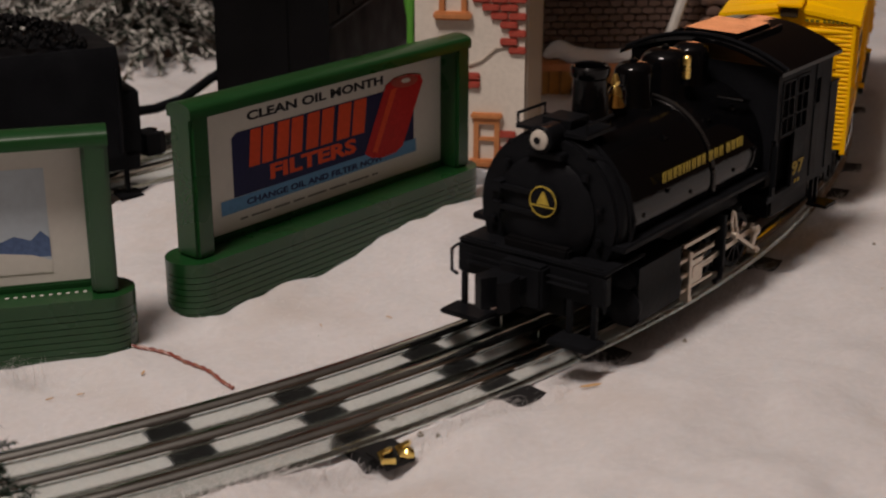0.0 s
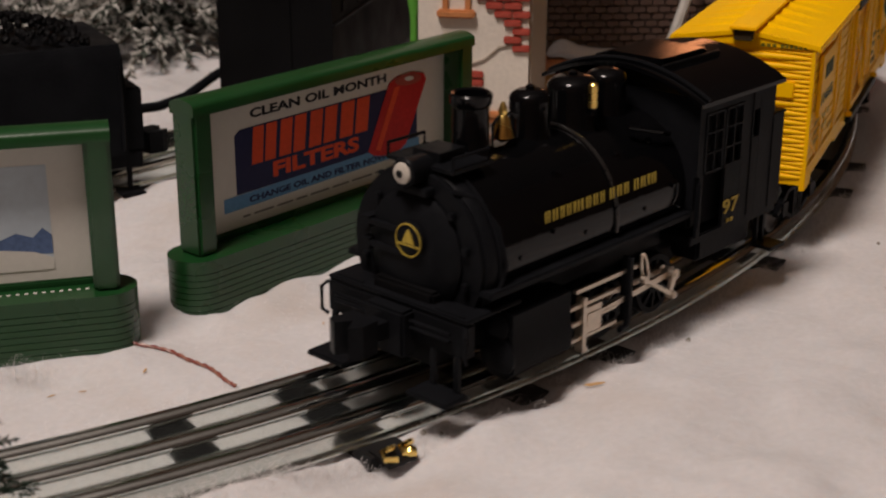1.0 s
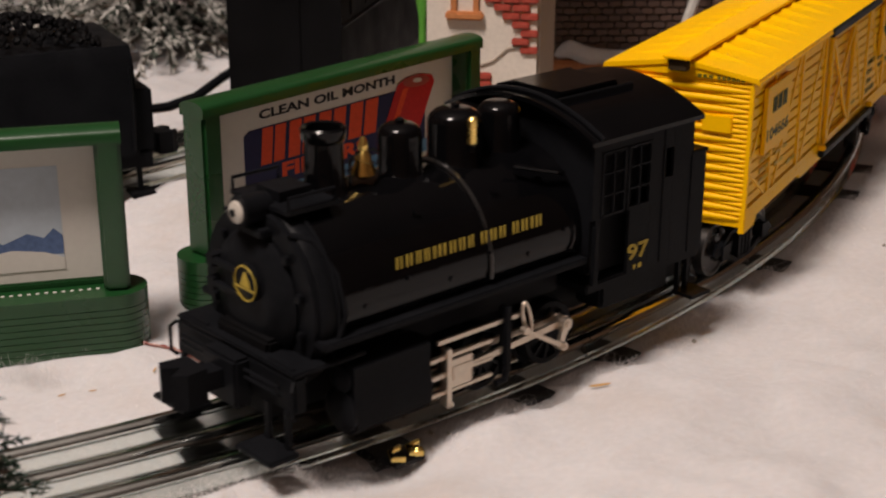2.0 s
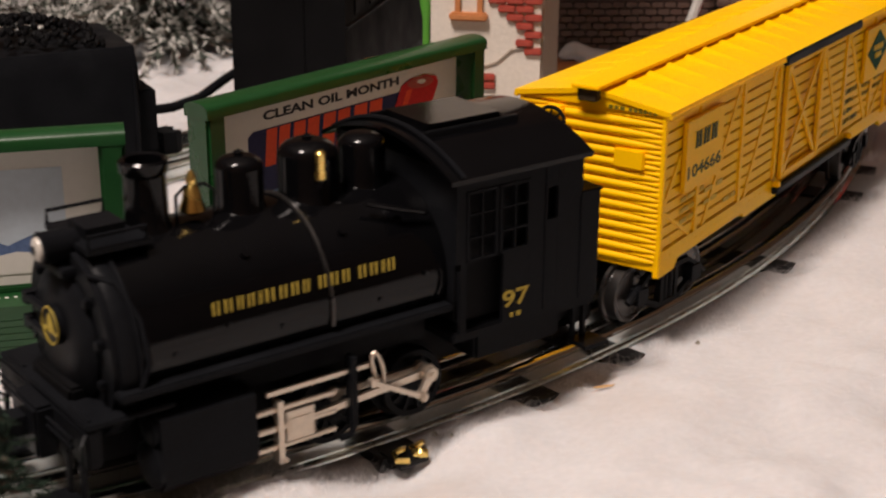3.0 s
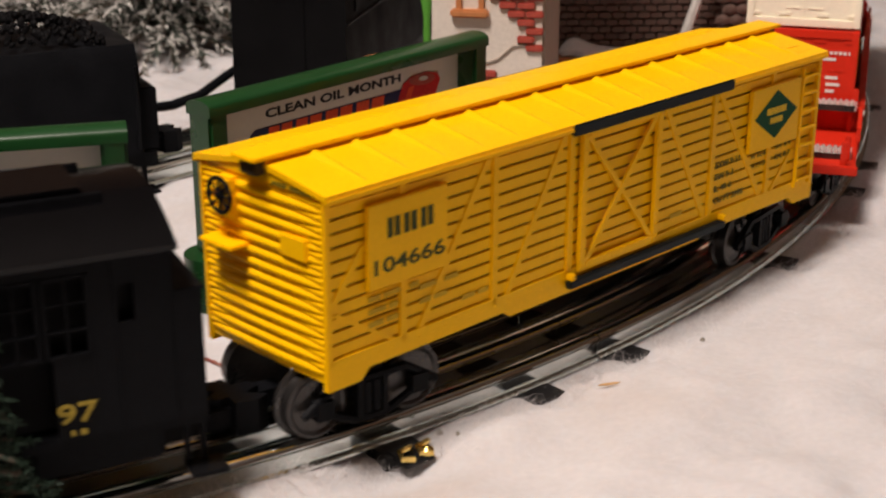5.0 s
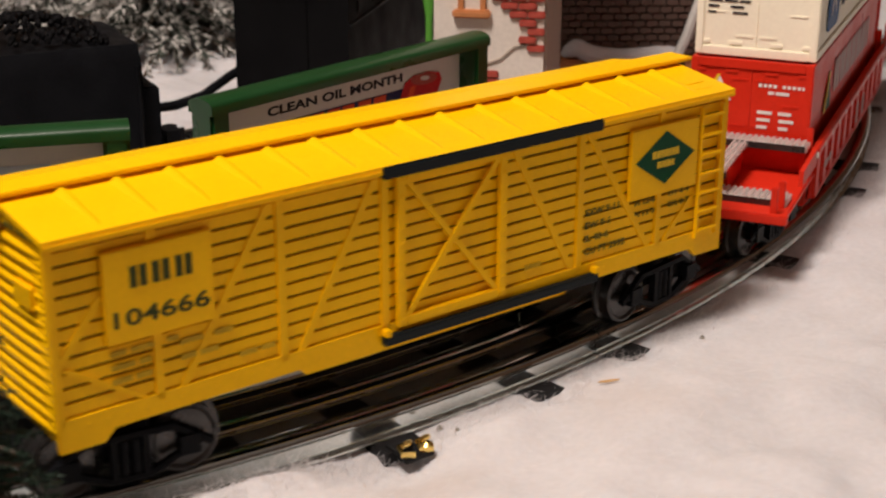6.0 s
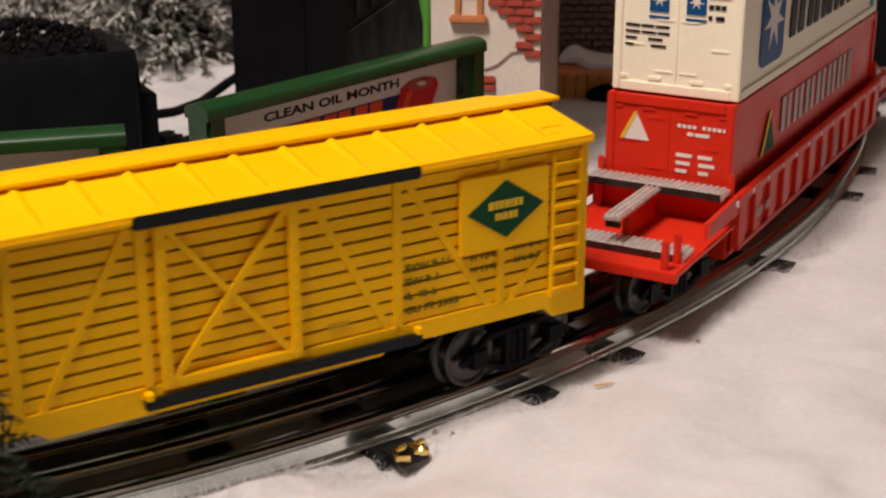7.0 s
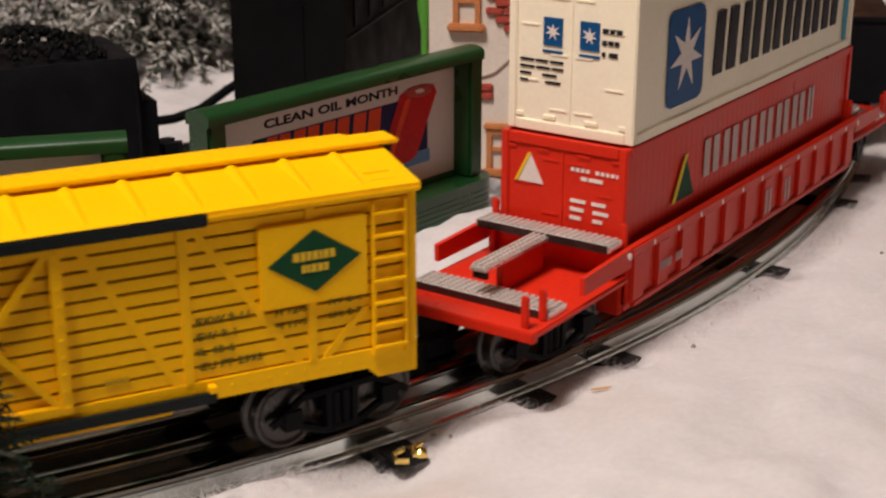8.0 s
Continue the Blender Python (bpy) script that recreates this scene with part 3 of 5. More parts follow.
        part("end_plate", rbox(*sorted((e * (L - .001), e * (L + .0010))), .0085, .0185, .0690, .0750, .0004), Y, car)
        # gable above the end wall
        bm = bmesh.new()
        prism(bm, [(-W, Z1 - .0002), (W, Z1 - .0002), (W, Z1 + .0010), (.0, .0921), (-W, Z1 + .0010)], *sorted((e * (L - .002), e * (L + .0002))), ALONG_X)
        part("gable", bm, Y, car)
    bars("end_number", M["faint_ink"], car, on_front(L + .0003, .0060, .0865), (.0013, .0013, .0013, -.0004) + (.0010,) * 6, .0012, .0006)
    # brake wheel and platform on the leading end
    bm = bmesh.new()
    ring = [(.0046 * math.cos(a * math.pi / 12), .0046 * math.sin(a * math.pi / 12)) for a in range(25)]
    tube(bm, [(L + .0038, -.0117 + y, .0805 + z) for y, z in ring], .0006, 6)
    for a in range(8):
        tube(bm, [(L + .0036, -.0117, .0805), (L + .0038, -.0117 + .0045 * math.cos(a * math.pi / 4), .0805 + .0045 * math.sin(a * math.pi / 4))], .00035, 5)
    tube(bm, [(L, -.0117, .0805), (L + .0048, -.0117, .0805)], .0010, 8)
    part("brake_wheel", bm, M["satin"], car, "black spoked brake wheel")
    part("brake_housing", rbox(L - .001, L + .0024, -.0150, -.0090, .0735, .0850, .0006), Y, car)
    part("brake_step", rbox(L - .001, L + .0062, -.0185, -.0050, .0672, .0684, .0003), Y, car)
    # roof of ribbed panels, eave strips and running board
    for side in (1, -1):
        bm = bmesh.new()
        prism(bm, [(0, .0921), (0, .0906), (side * (W + .0012), Z1 - .0004), (side * (W + .0012), Z1 + .0012)], -L - .0008, L + .0008, ALONG_X)
        roof = part("roof", bm, Y, car)
        rib = bmesh.new()
        prism(rib, [(-.0022, 0), (.0022, 0), (.0003, .0013), (-.0003, .0013)], .0, 1.0)
        for v in rib.verts:
            if v.co.z > .5:
                v.co.y *= .12
                v.co.x *= .6
        base, tip = Vector((0, side * .0050, .0912)), Vector((0, side * (W - .0005), Z1 + .0013))
        d = tip - base
        up = Vector((0, 0, 1))
        nrm = (up - d.normalized() * up.dot(d.normalized())).normalized()
        mt = Matrix(((1, 0, 0, 0), (0, nrm.y, d.y, base.y), (0, nrm.z, d.z, base.z), (0, 0, 0, 1)))
        rib.transform(mt)
        me = mesh_of("roof_rib", rib, Y)
        for k in range(15):
            shared("roof_rib", me, roof, pose(-.098 + k * .014, 0, 0))
        part("eave", rbox(-L - .0008, L + .0008, *sorted((side * (W + .0002), side * (W + .0016))), Z1 - .0010, Z1 + .0004, .0003), Y, car)
        part("grab_iron", rbox(-L + .004, -L + .0115, *sorted((side * .0170, side * .0182)), .0888, .0896, .0002), Y, car)
        part("grab_iron", rbox(-L + .004, -L + .0115, *sorted((side * .0212, side * .0224)), .0880, .0888, .0002), Y, car)
    part("running_board", rbox(-L - .0050, L + .0050, -.0048, .0048, .0924, .0936, .0003), Y, car)
    for e in (1, -1):
        part("board_bracket", rbox(*sorted((e * (L + .0002), e * (L + .0035))), -.0032, .0032, .0885, .0923, .0003), M["shade_brown"], car)
    # underframe
    part("underframe", rbox(-.075, .075, -.0100, .0100, .0325, .0382, .0006), M["satin"], car)
    part("air_tank", rbox(-.012, .016, .008, .016, .0305, .0382, .0018), M["satin"], car)
    wm = wheel_mesh(.0092)
    for e in (1, -1):
        build_truck(car, e * .0895, -e * 8.7, -.0013, wm, .0092, .0150, M["satin"])
        build_coupler(car, e * .106, -.0035, -e * 10.3, e > 0)
    return car


# ---------------------------------------------------------------- black tank locomotive
ROD = {}


def build_locomotive():
    lo = thing("locomotive", "glossy black toy tank steam locomotive with gold lettering and bright rods", "locomotive")
    G, S, D = M["gloss"], M["satin"], M["dark"]
    RB, ZB = .0245, .0556
    # saddle tank: half round above, straight flanks below
    def section(r, z0):
        pts = [(r * math.cos(math.pi * k / 24), ZB + r * math.sin(math.pi * k / 24)) for k in range(25)]
        return [(r * .97, z0)] + pts + [(-r * .97, z0)]
    bm = bmesh.new()
    prism(bm, section(RB, .0515), -.015, .0735, ALONG_X)
    part("tank", bevelled(bm, .0006, 2, 50), G, lo)
    bm = bmesh.new()
    circle = [(.0238 * math.cos(2 * math.pi * k / 36), ZB + .0238 * math.sin(2 * math.pi * k / 36)) for k in range(36)]
    prism(bm, circle, .0730, .0800, ALONG_X)
    sb = part("smokebox", bevelled(bm, .0008, 2, 50), S, lo)
    X = Matrix(((0, 0, 1, 0), (1, 0, 0, 0), (0, 1, 0, 0), (0, 0, 0, 1)))
    bm = bmesh.new()
    lathe(bm, [(.0245, .0735), (.0250, .0750), (.0250, .0775), (.0243, .0785)], 48, Matrix.Translation((0, 0, ZB)) @ X)
    part("front_ring", bm, S, sb)
    bm = bmesh.new()
    lathe(bm, [(.0170, .0800), (.0172, .0808), (.0150, .0826), (.0090, .0838), (.0020, .0842)], 40, Matrix.Translation((0, 0, ZB + .001)) @ X)
    part("smokebox_door", bm, S, sb)
    for k in range(12):
        a = 2 * math.pi * (k + .5) / 12
        y, z = .0195 * math.cos(a), ZB + .0195 * math.sin(a)
        part("door_dog", rbox(.0800, .0818, y - .0011, y + .0011, z - .0011, z + .0011, .0003), S, sb)
    for z in (.0, .0064):
        bm = bmesh.new()
        box(bm, .0800, .0850, -.0165, -.0135, ZB - .0010 + z, ZB + .0022 + z)
        box(bm, .0835, .0850, -.0140, .0020, ZB + .0002 + z, ZB + .0016 + z)
        part("door_hinge", bevelled(bm, .0003, 1), S, sb)
    bm = bmesh.new()
    lathe(bm, [(.0050, .0840), (.0050, .0852), (.0046, .0855)], 28, Matrix.Translation((0, .0022, .0612)) @ X)
    badge = part("herald_plate", bm, S, sb)
    bm = bmesh.new()
    tube(bm, [(.0856, .0022 + .0046 * math.cos(a * math.pi / 14), .0612 + .0046 * math.sin(a * math.pi / 14)) for a in range(29)], .00022, 5)
    prism(bm, [(-.0022, -.0008), (.0022, -.0008), (.0012, .0012), (.0003, .0030), (-.0003, .0030), (-.0012, .0012)], .0855, .0858, Matrix.Translation((0, .0022, .0612)) @ X)
    box(bm, .0855, .0858, -.0022, .0066, .0596, .0600)
    part("herald", bm, M["gold_ink"], badge, "gold round herald")
    # headlight on its bracket
    bm = bmesh.new()
    lathe(bm, [(.0034, .0770), (.0039, .0780), (.0039, .0850), (.0042, .0856), (.0037, .0862)], 24, Matrix.Translation((0, .0008, .0800)) @ X)
    hl = part("headlight", bm, S, lo)
    bm = bmesh.new()
    lathe(bm, [(.0032, .0858), (.0028, .0868), (.0015, .0873)], 24, Matrix.Translation((0, .0008, .0800)) @ X)
    part("lens", bm, M["lens"], hl, "milky headlight lens")
    bm = bmesh.new()
    tube(bm, [(.0862, .0008, .0800), (.0876, .0008, .0800)], .0011, 10)
    part("bulb", bm, S, hl)
    part("headlight_bracket", rbox(.0740, .0835, -.0060, .0070, .0735, .0757, .0004), S, lo)
    # marker platform with grab rails ahead of the stack
    bm = bmesh.new()
    box(bm, .0625, .0790, -.0125, .0125, .0800, .0812)
    box(bm, .0660, .0760, -.0050, .0050, .0812, .0840)
    part("smokebox_platform", bevelled(bm, .0003, 1), S, lo)
    bm = bmesh.new()
    for y in (-.0120, .0120):
        tube(bm, [(.0640, y, .0812), (.0640, y, .0845), (.0785, y, .0845), (.0785, y, .0812)], .0005, 6)
    part("platform_rail", bm, S, lo)

    def turned(name, u, v, prof, mat, n=32, label=""):
        bm = bmesh.new()
        lathe(bm, prof, n, Matrix.Translation((u, v, 0)))
        return part(name, bm, mat, lo, label)
    turned("smokestack", .0580, 0, [(.0072, .0780), (.0060, .0800), (.0054, .0818), (.0052, .0930), (.0059, .0938), (.0061, .0964), (.0055, .0970), (.0046, .0966), (.0044, .0900)], G)
    dome = lambda r, t: [(r * 1.18, .0775), (r * 1.06, .0795), (r, .0808), (r, t - r * .55)] + [(r * math.cos(a * math.pi / 16) ** .7, t - r * .55 + r * .55 * math.sin(a * math.pi / 16)) for a in range(1, 8)] + [(r * .12, t)]
    turned("sand_dome", .0322, 0, dome(.0061, .0935), G)
    turned("steam_dome", .0120, 0, dome(.0079, .0943), G)
    turned("sand_dome", -.0048, 0, dome(.0063, .0934), G)
    for u, t in ((.0120, .0943), (.0322, .0935)):
        turned("dome_cap", u, 0, [(.0012, t - .0003), (.0014, t + .0006), (.0005, t + .0012)], G, 12)
    turned("whistle", .0138, .0090, [(.0010, .0855), (.0014, .0859), (.0014, .0926), (.0009, .0932)], M["brass"], 14, "brass whistle")
    turned("whistle_stem", .0138, .0090, [(.0012, .0835), (.0010, .0840), (.0010, .0856)], G, 12)
    turned("bell", .0468, .0022, [(.0012, .0810), (.0034, .0824), (.0032, .0833), (.0024, .0852), (.0020, .0874), (.0011, .0888), (.0014, .0896), (.0012, .0908), (.0005, .0924)], M["brass"], 24, "polished brass bell")
    bm = bmesh.new()
    tube(bm, [(.0408, .0022, .0790), (.0408, .0022, .0865), (.0432, .0022, .0884), (.0488, .0022, .0884), (.0512, .0022, .0865), (.0512, .0022, .0790)], .0005, 6)
    part("bell_yoke", bm, M["gloss"], lo)
    # boiler bands, pipes and handrails
    for u in (.0210, .0735):
        bm = bmesh.new()
        pts = [(u, (RB + .0004) * math.cos(math.pi * k / 24), ZB + (RB + .0004) * math.sin(math.pi * k / 24)) for k in range(25)]
        tube(bm, [(u, RB + .0003, .0525)] + pts + [(u, -RB - .0003, .0525)], .0006, 6)
        part("pipe", bm, M["wheel"] if u < .03 else S, lo)
    for side in (1, -1):
        bm = bmesh.new()
        tube(bm, [(-.012, side * .0192, .0745), (-.004, side * .0186, .0768), (.004, side * .0150, .0788)], .0008, 8)
        part("steam_pipe", bm, G, lo)
        bm = bmesh.new()
        tube(bm, [(.0800, side * .0135, .0760), (.0750, side * .0170, .0740), (.0720, side * .0225, .0660), (.0715, side * .0250, .0560), (.0750, side * .0255, .0480)], .0008, 8)
        part("front_handrail", bm, S, lo)
        # running board, steps
        part("running_board", rbox(-.015, .0800, *sorted((side * .0150, side * .0275)), .0485, .0505, .0004), S, lo)
        part("tank_skirt", rbox(-.013, .0700, *sorted((side * .0130, side * .0175)), .0380, .0490, .0004), S, lo)
        for k in range(6):
            bm = bmesh.new()
            lathe(bm, [(.0008, 0), (.0006, .0006)], 8, Matrix.Translation((-.008 + k * .0145, side * RB * .995, .0600 - .004 * (k % 2))) @ pose(0, 0, 0, -90 * side, 0, 0))
            part("rivet", bm, G, lo)
    for u, z in ((.0410, .0735), (.0130, .0735), (-.004, .0735)):
        bm = bmesh.new()
        lathe(bm, [(.0012, 0), (.0010, .0010)], 10, Matrix.Translation((u, .0168, z)) @ pose(0, 0, 0, -45, 0, 0))
        part("cap_screw", bm, G, lo)
    # gold writing on the tank, as plain blocks
    w = (.0034, .0036, .0028, .0030, .0016, .0042, .0034, .0034, .0030, -.0012, .0036, .0036, .0034, -.0012, .0036, .0036, .0016, .0036)
    k, x = .0532 / (sum(abs(a) for a in w) + .0008 * 17), 0.0
    for a in w:
        if a > 0:
            bars("name_bar", M["gold_ink"], lo, on_left_side(.0545 - x, RB + .0001, .0634) @ pose(0, 0, 0, -3, 0, 0), [a * k * .21, a * k * .21], .0033, a * k * .30)
        x += (abs(a) + .0008) * k
    # cab
    walls = []
    HW = .0282
    for side in (1, -1):
        y0, y1 = sorted((side * (HW - .0012), side * HW))
        # wall pieces round the window pair, the small window and the doorway
        for x0, x1, z0, z1 in ((-.0185, -.0150, .0615, .0862), (-.0400, -.0185, .0810, .0862), (-.0455, -.0400, .0415, .0862), (-.0400, -.0310, .0415, .0615),
                               (-.0500, -.0455, .0770, .0862), (-.0500, -.0455, .0415, .0680), (-.0590, -.0500, .0415, .0862), (-.0655, -.0590, .0415, .0730), (-.0185, -.0165, .0415, .0615)):
            walls.append((x0, x1, y0, y1, z0, z1))
    walls.append((-.0590, -.0580, -HW + .0012, HW - .0012, .0730, .0862))
    walls.append((-.0165, -.0152, -HW + .0012, HW - .0012, .0505, .0862))
    cabp = part("cab", rbox(-.0655, -.0643, -HW + .0012, HW - .0012, .0415, .0730, .0002), S, lo)
    for w in walls:
        part("cab_wall", rbox(*w, .00005), S, cabp)
    for side in (1, -1):
        y0, y1 = sorted((side * (HW - .0008), side * (HW + .0003)))
        for a, b in ((-.0288, -.0185), (-.0400, -.0296)):
            win = bmesh.new()
            t = .0009
            for x0, x1, z0, z1 in ((a, a + t, .0615, .0810), (b - t, b, .0615, .0810), (a, b, .0615, .0615 + t), (a, b, .0810 - t, .0810), ((a + b) / 2 - t / 3, (a + b) / 2 + t / 3, .0615, .0810), (a, b, .0677, .0683), (a, b, .0742, .0748)):
                box(win, x0, x1, y0, y1, z0, z1)
            part("window_frame", win, S, cabp)
        part("window_frame", rbox(-.0293, -.0291, y0, y1, .0612, .0812, .00005), S, cabp)
        part("rain_gutter", rbox(-.0585, -.0155, y0, y1 + .0004, .0836, .0846, .0002), S, cabp)
        part("side_trim", rbox(-.0462, -.0452, y0, y1, .0420, .0836, .0002), S, cabp)
        part("side_trim", rbox(-.0590, -.0582, y0, y1, .0420, .0730, .0002), S, cabp)
        part("cab_handrail", rbox(-.0160, -.0152, *sorted((side * HW, side * (HW + .0012))), .0450, .0600, .0003), S, cabp)
    part("cab_inside", rbox(-.0560, -.0180, -HW + .004, HW - .004, .0425, .0850, .001), D, cabp)
    bm = bmesh.new()
    arc = [(y, .0855 + .0082 * (1 - (y / .0308) ** 2)) for y in [(-.0308 + .0616 * k / 24) for k in range(25)]]
    prism(bm, [(y, z) for y, z in arc] + [(y, z - .0013) for y, z in arc[::-1]], -.0600, -.0115, ALONG_X)
    roof = part("cab_roof", bevelled(bm, .0004, 1, 50), G, lo)
    part("roof_hatch", rbox(-.0440, -.0190, -.0105, .0105, .0928, .0950, .0005), G, roof)
    for y in (-.0125, .0125):
        part("hatch_rail", rbox(-.0480, -.0160, y - .0006, y + .0006, .0915, .0940, .0003), S, roof)
    bm = bmesh.new()
    tube(bm, [(-.0155, y, z + .0006) for y, z in arc], .0007, 6)
    part("roof_edge", bm, S, roof)
    part("bunker_cap", rbox(-.0662, -.0585, -HW - .0004, HW + .0004, .0728, .0738, .0003), S, lo)
    lettering("cab_number", "97", .0066, M["gold_ink"], lo, on_left_side(-.0308, HW + .0002, .0458), .0092, bold=.00012)
    bars("class_mark", M["gold_ink"], lo, on_left_side(-.0335, HW + .0002, .0425), (.0010, -.0002, .0014), .0013, .0005)
    # frame, ash pan, rear steps and tail
    part("main_frame", rbox(-.066, .0860, -.0115, .0115, .0265, .0480, .0008), D, lo)
    part("cab_floor", rbox(-.0660, -.0150, -HW + .001, HW - .001, .0385, .0415, .0005), S, lo)
    for side in (1, -1):
        part("tail_box", rbox(-.0560, -.0250, *sorted((side * .0130, side * .0240)), .0300, .0385, .0010), S, lo)
        bm = bmesh.new()
        for u in (-.0652, -.0612):
            box(bm, u - .0006, u + .0006, *sorted((side * .0225, side * .0240)), .0265, .0385)
        box(bm, -.0695, -.0605, *sorted((side * .0220, side * .0300)), .0258, .0270)
        part("rear_step", bm, S, lo)
        # cylinder with steam chest
        bm = bmesh.new()
        sec = [(.0180, .0410), (.0180, .0245), (.0205, .0220), (.0255, .0220), (.0280, .0245), (.0285, .0300), (.0275, .0330), (.0275, .0415), (.0250, .0425), (.0195, .0425)]
        prism(bm, [(side * a, b) for a, b in sec], .0455, .0710, ALONG_X)
        cyl = part("cylinder", bevelled(bm, .0005, 2, 40), S, lo)
        bm = bmesh.new()
        lathe(bm, [(.0060, .0710), (.0062, .0722), (.0045, .0734), (.0012, .0742)], 24, Matrix.Translation((0, side * .0228, .0290)) @ X)
        lathe(bm, [(.0040, .0710), (.0040, .0722), (.0012, .0732)], 20, Matrix.Translation((0, side * .0228, .0378)) @ X)
        part("cylinder_head", bm, S, cyl)
        # guides and their yoke
        yg = side * .0262
        for z in (.0352, .0300, .0250):
            part("guide_bar", rbox(.0220, .0462, yg - .0008, yg + .0008, z - .0006, z + .0006, .0002), M["rod"], lo, "bright crosshead guide bar")
        bm = bmesh.new()
        box(bm, .0380, .0396, yg - .0014, yg + .0016, .0205, .0375)
        box(bm, .0372, .0396, yg - .0014, yg + .0016, .0205, .0217)
        part("guide_bracket", bevelled(bm, .0003, 1), M["rod"], lo)
        bm = bmesh.new()
        box(bm, .0165, .0180, yg - .0012, yg + .0022, .0245, .0440)
        tube(bm, [(.0172, yg + .0014, .0260), (.0180, yg + .0014, .0225), (.0215, yg + .0014, .0222)], .0010, 8)
        part("guide_yoke", bm, S, lo)
        bm = bmesh.new()
        box(bm, .0110, .0420, yg - .0006, yg + .0006, .0392, .0404)
        part("valve_rod", bm, M["rod"], lo)
        # slotted link
        bm = bmesh.new()
        ring = []
        for q in range(21):
            a = 2 * math.pi * q / 20
            ring.append((.0095 + .0014 * math.cos(a) + .0012 * math.sin(a), yg + .0012, .0385 + .0048 * math.sin(a)))
        tube(bm, ring, .0006, 6)
        part("expansion_link", bm, M["rod"], lo)
        # pilot beam ends, foot boards
        part("pilot_step", rbox(.0880, .0975, *sorted((side * .0120, side * .0270)), .0225, .0240, .0004), S, lo)
        bm = bmesh.new()
        for y in (.0150, .0235):
            box(bm, .0885, .0897, side * y - .0009, side * y + .0009, .0235, .0345)
        part("step_hanger", bm, S, lo)
        bm = bmesh.new()
        tube(bm, [(.0890, side * .0265, .0330), (.0905, side * .0275, .0345), (.0905, side * .0275, .0415), (.0890, side * .0262, .0430)], .0006, 6)
        tube(bm, [(.0870, side * .0240, .0425), (.0870, side * .0240, .0450), (.0870, side * .0140, .0450), (.0870, side * .0140, .0425)], .0006, 6)
        part("grab_iron", bm, S, lo)
    part("pilot_beam", rbox(.0850, .0890, -.0265, .0265, .0340, .0438, .0006), S, lo)
    part("front_deck", rbox(.0660, .0888, -.0265, .0265, .0438, .0450, .0004), S, lo)
    bm = bmesh.new()
    tube(bm, [(.0905, -.022, .0408), (.0905, .022, .0408)], .0005, 6)
    tube(bm, [(.0905, -.022, .0388), (.0905, .022, .0388)], .0005, 6)
    part("uncoupling_lever", bm, S, lo)
    part("saddle", rbox(.0480, .0780, -.0140, .0140, .0425, .0500, .0010), S, lo)
    part("coupler_pocket", rbox(.0880, .0935, -.0075, .0075, .0300, .0435, .0008), S, lo)
    build_coupler(lo, .0850, 0, -4, True, .0125)
    build_coupler(lo, -.0650, 0, 6, False)
    # driving wheels, rods
    rd = .0098
    wm = bmesh.new()
    lathe(wm, [(rd * .3, .0030), (rd * .34, .0022), (rd * .74, .0016), (rd * .80, .0028), (rd * .97, .0028), (rd, .0022), (rd, -.0018), (rd * 1.12, -.0022), (rd * 1.12, -.0030), (rd * .5, -.0030)][::-1], 40, Matrix(((1, 0, 0, 0), (0, 0, 1, 0), (0, -1, 0, 0), (0, 0, 0, 1))))
    sp = bmesh.new()
    prism(sp, [(rd * .3, -.0006), (rd * .78, -.0005), (rd * .78, .0005), (rd * .3, .0006)], .0016, .0030, Matrix(((1, 0, 0, 0), (0, 0, 1, 0), (0, -1, 0, 0), (0, 0, 0, 1))))
    spoke = mesh_of("spoke", sp, S)
    driver = mesh_of("driver", wm, S)
    zc = RAIL_TOP + rd
    for side in (1, -1):
        for u in (-.0065, .0205):
            rest = pose(u, side * .0178, zc, 0, 0, 0 if side > 0 else 180)
            w = shared("driver", driver, lo, rest)
            for k in range(10):
                shared("spoke", spoke, w, pose(0, 0, 0, 0, 36 * k, 0))
            ROD.setdefault("drivers", []).append((w, rest, side))
        for u in (-.0065, .0205):
            bm = bmesh.new()
            tube(bm, [(u, side * .014, zc), (u, 0, zc)], .0022, 10)
            part("axle", bm, D, lo)
    def rod_mesh(length, h0, h1, eye0, eye1):
        bm = bmesh.new()
        yaxis = Matrix(((1, 0, 0, 0), (0, 0, 1, 0), (0, -1, 0, 0), (0, 0, 0, 1)))
        prism(bm, [(0, -h0), (length, -h1), (length, h1), (0, h0)], -.0006, .0006, ALONG_Y)
        lathe(bm, [(eye0, -.0009), (eye0, .0009)], 16, yaxis)
        lathe(bm, [(eye1, -.0009), (eye1, .0009)], 16, Matrix.Translation((length, 0, 0)) @ yaxis)
        lathe(bm, [(eye0 * .45, .0008), (eye0 * .45, .0016)], 10, yaxis)
        return bm
    for side in (1, -1):
        ROD[side] = dict(
            main=part("main_rod", rod_mesh(.0400, .0010, .0008, .0022, .0016), M["rod"], lo, "bright nickel main rod"),
            side_rod=part("side_rod", rod_mesh(.0270, .0009, .0009, .0019, .0019), M["rod"], lo),
            crank=part("return_crank", rod_mesh(.0062, .0013, .0009, .0019, .0013), M["rod"], lo),
            ecc=part("eccentric_rod", rod_mesh(.0180, .0007, .0006, .0012, .0012), M["rod"], lo),
        )
        bm = bmesh.new()
        box(bm, -.0040, .0040, -.0012, .0012, -.0040, .0040)
        box(bm, .0, .0130, -.0006, .0006, -.0007, .0007)
        box(bm, -.0030, .0030, -.0015, .0015, -.0020, .0020)
        ROD[side]["head"] = part("crosshead", bevelled(bm, .0003, 1), M["rod"], lo)
    return lo


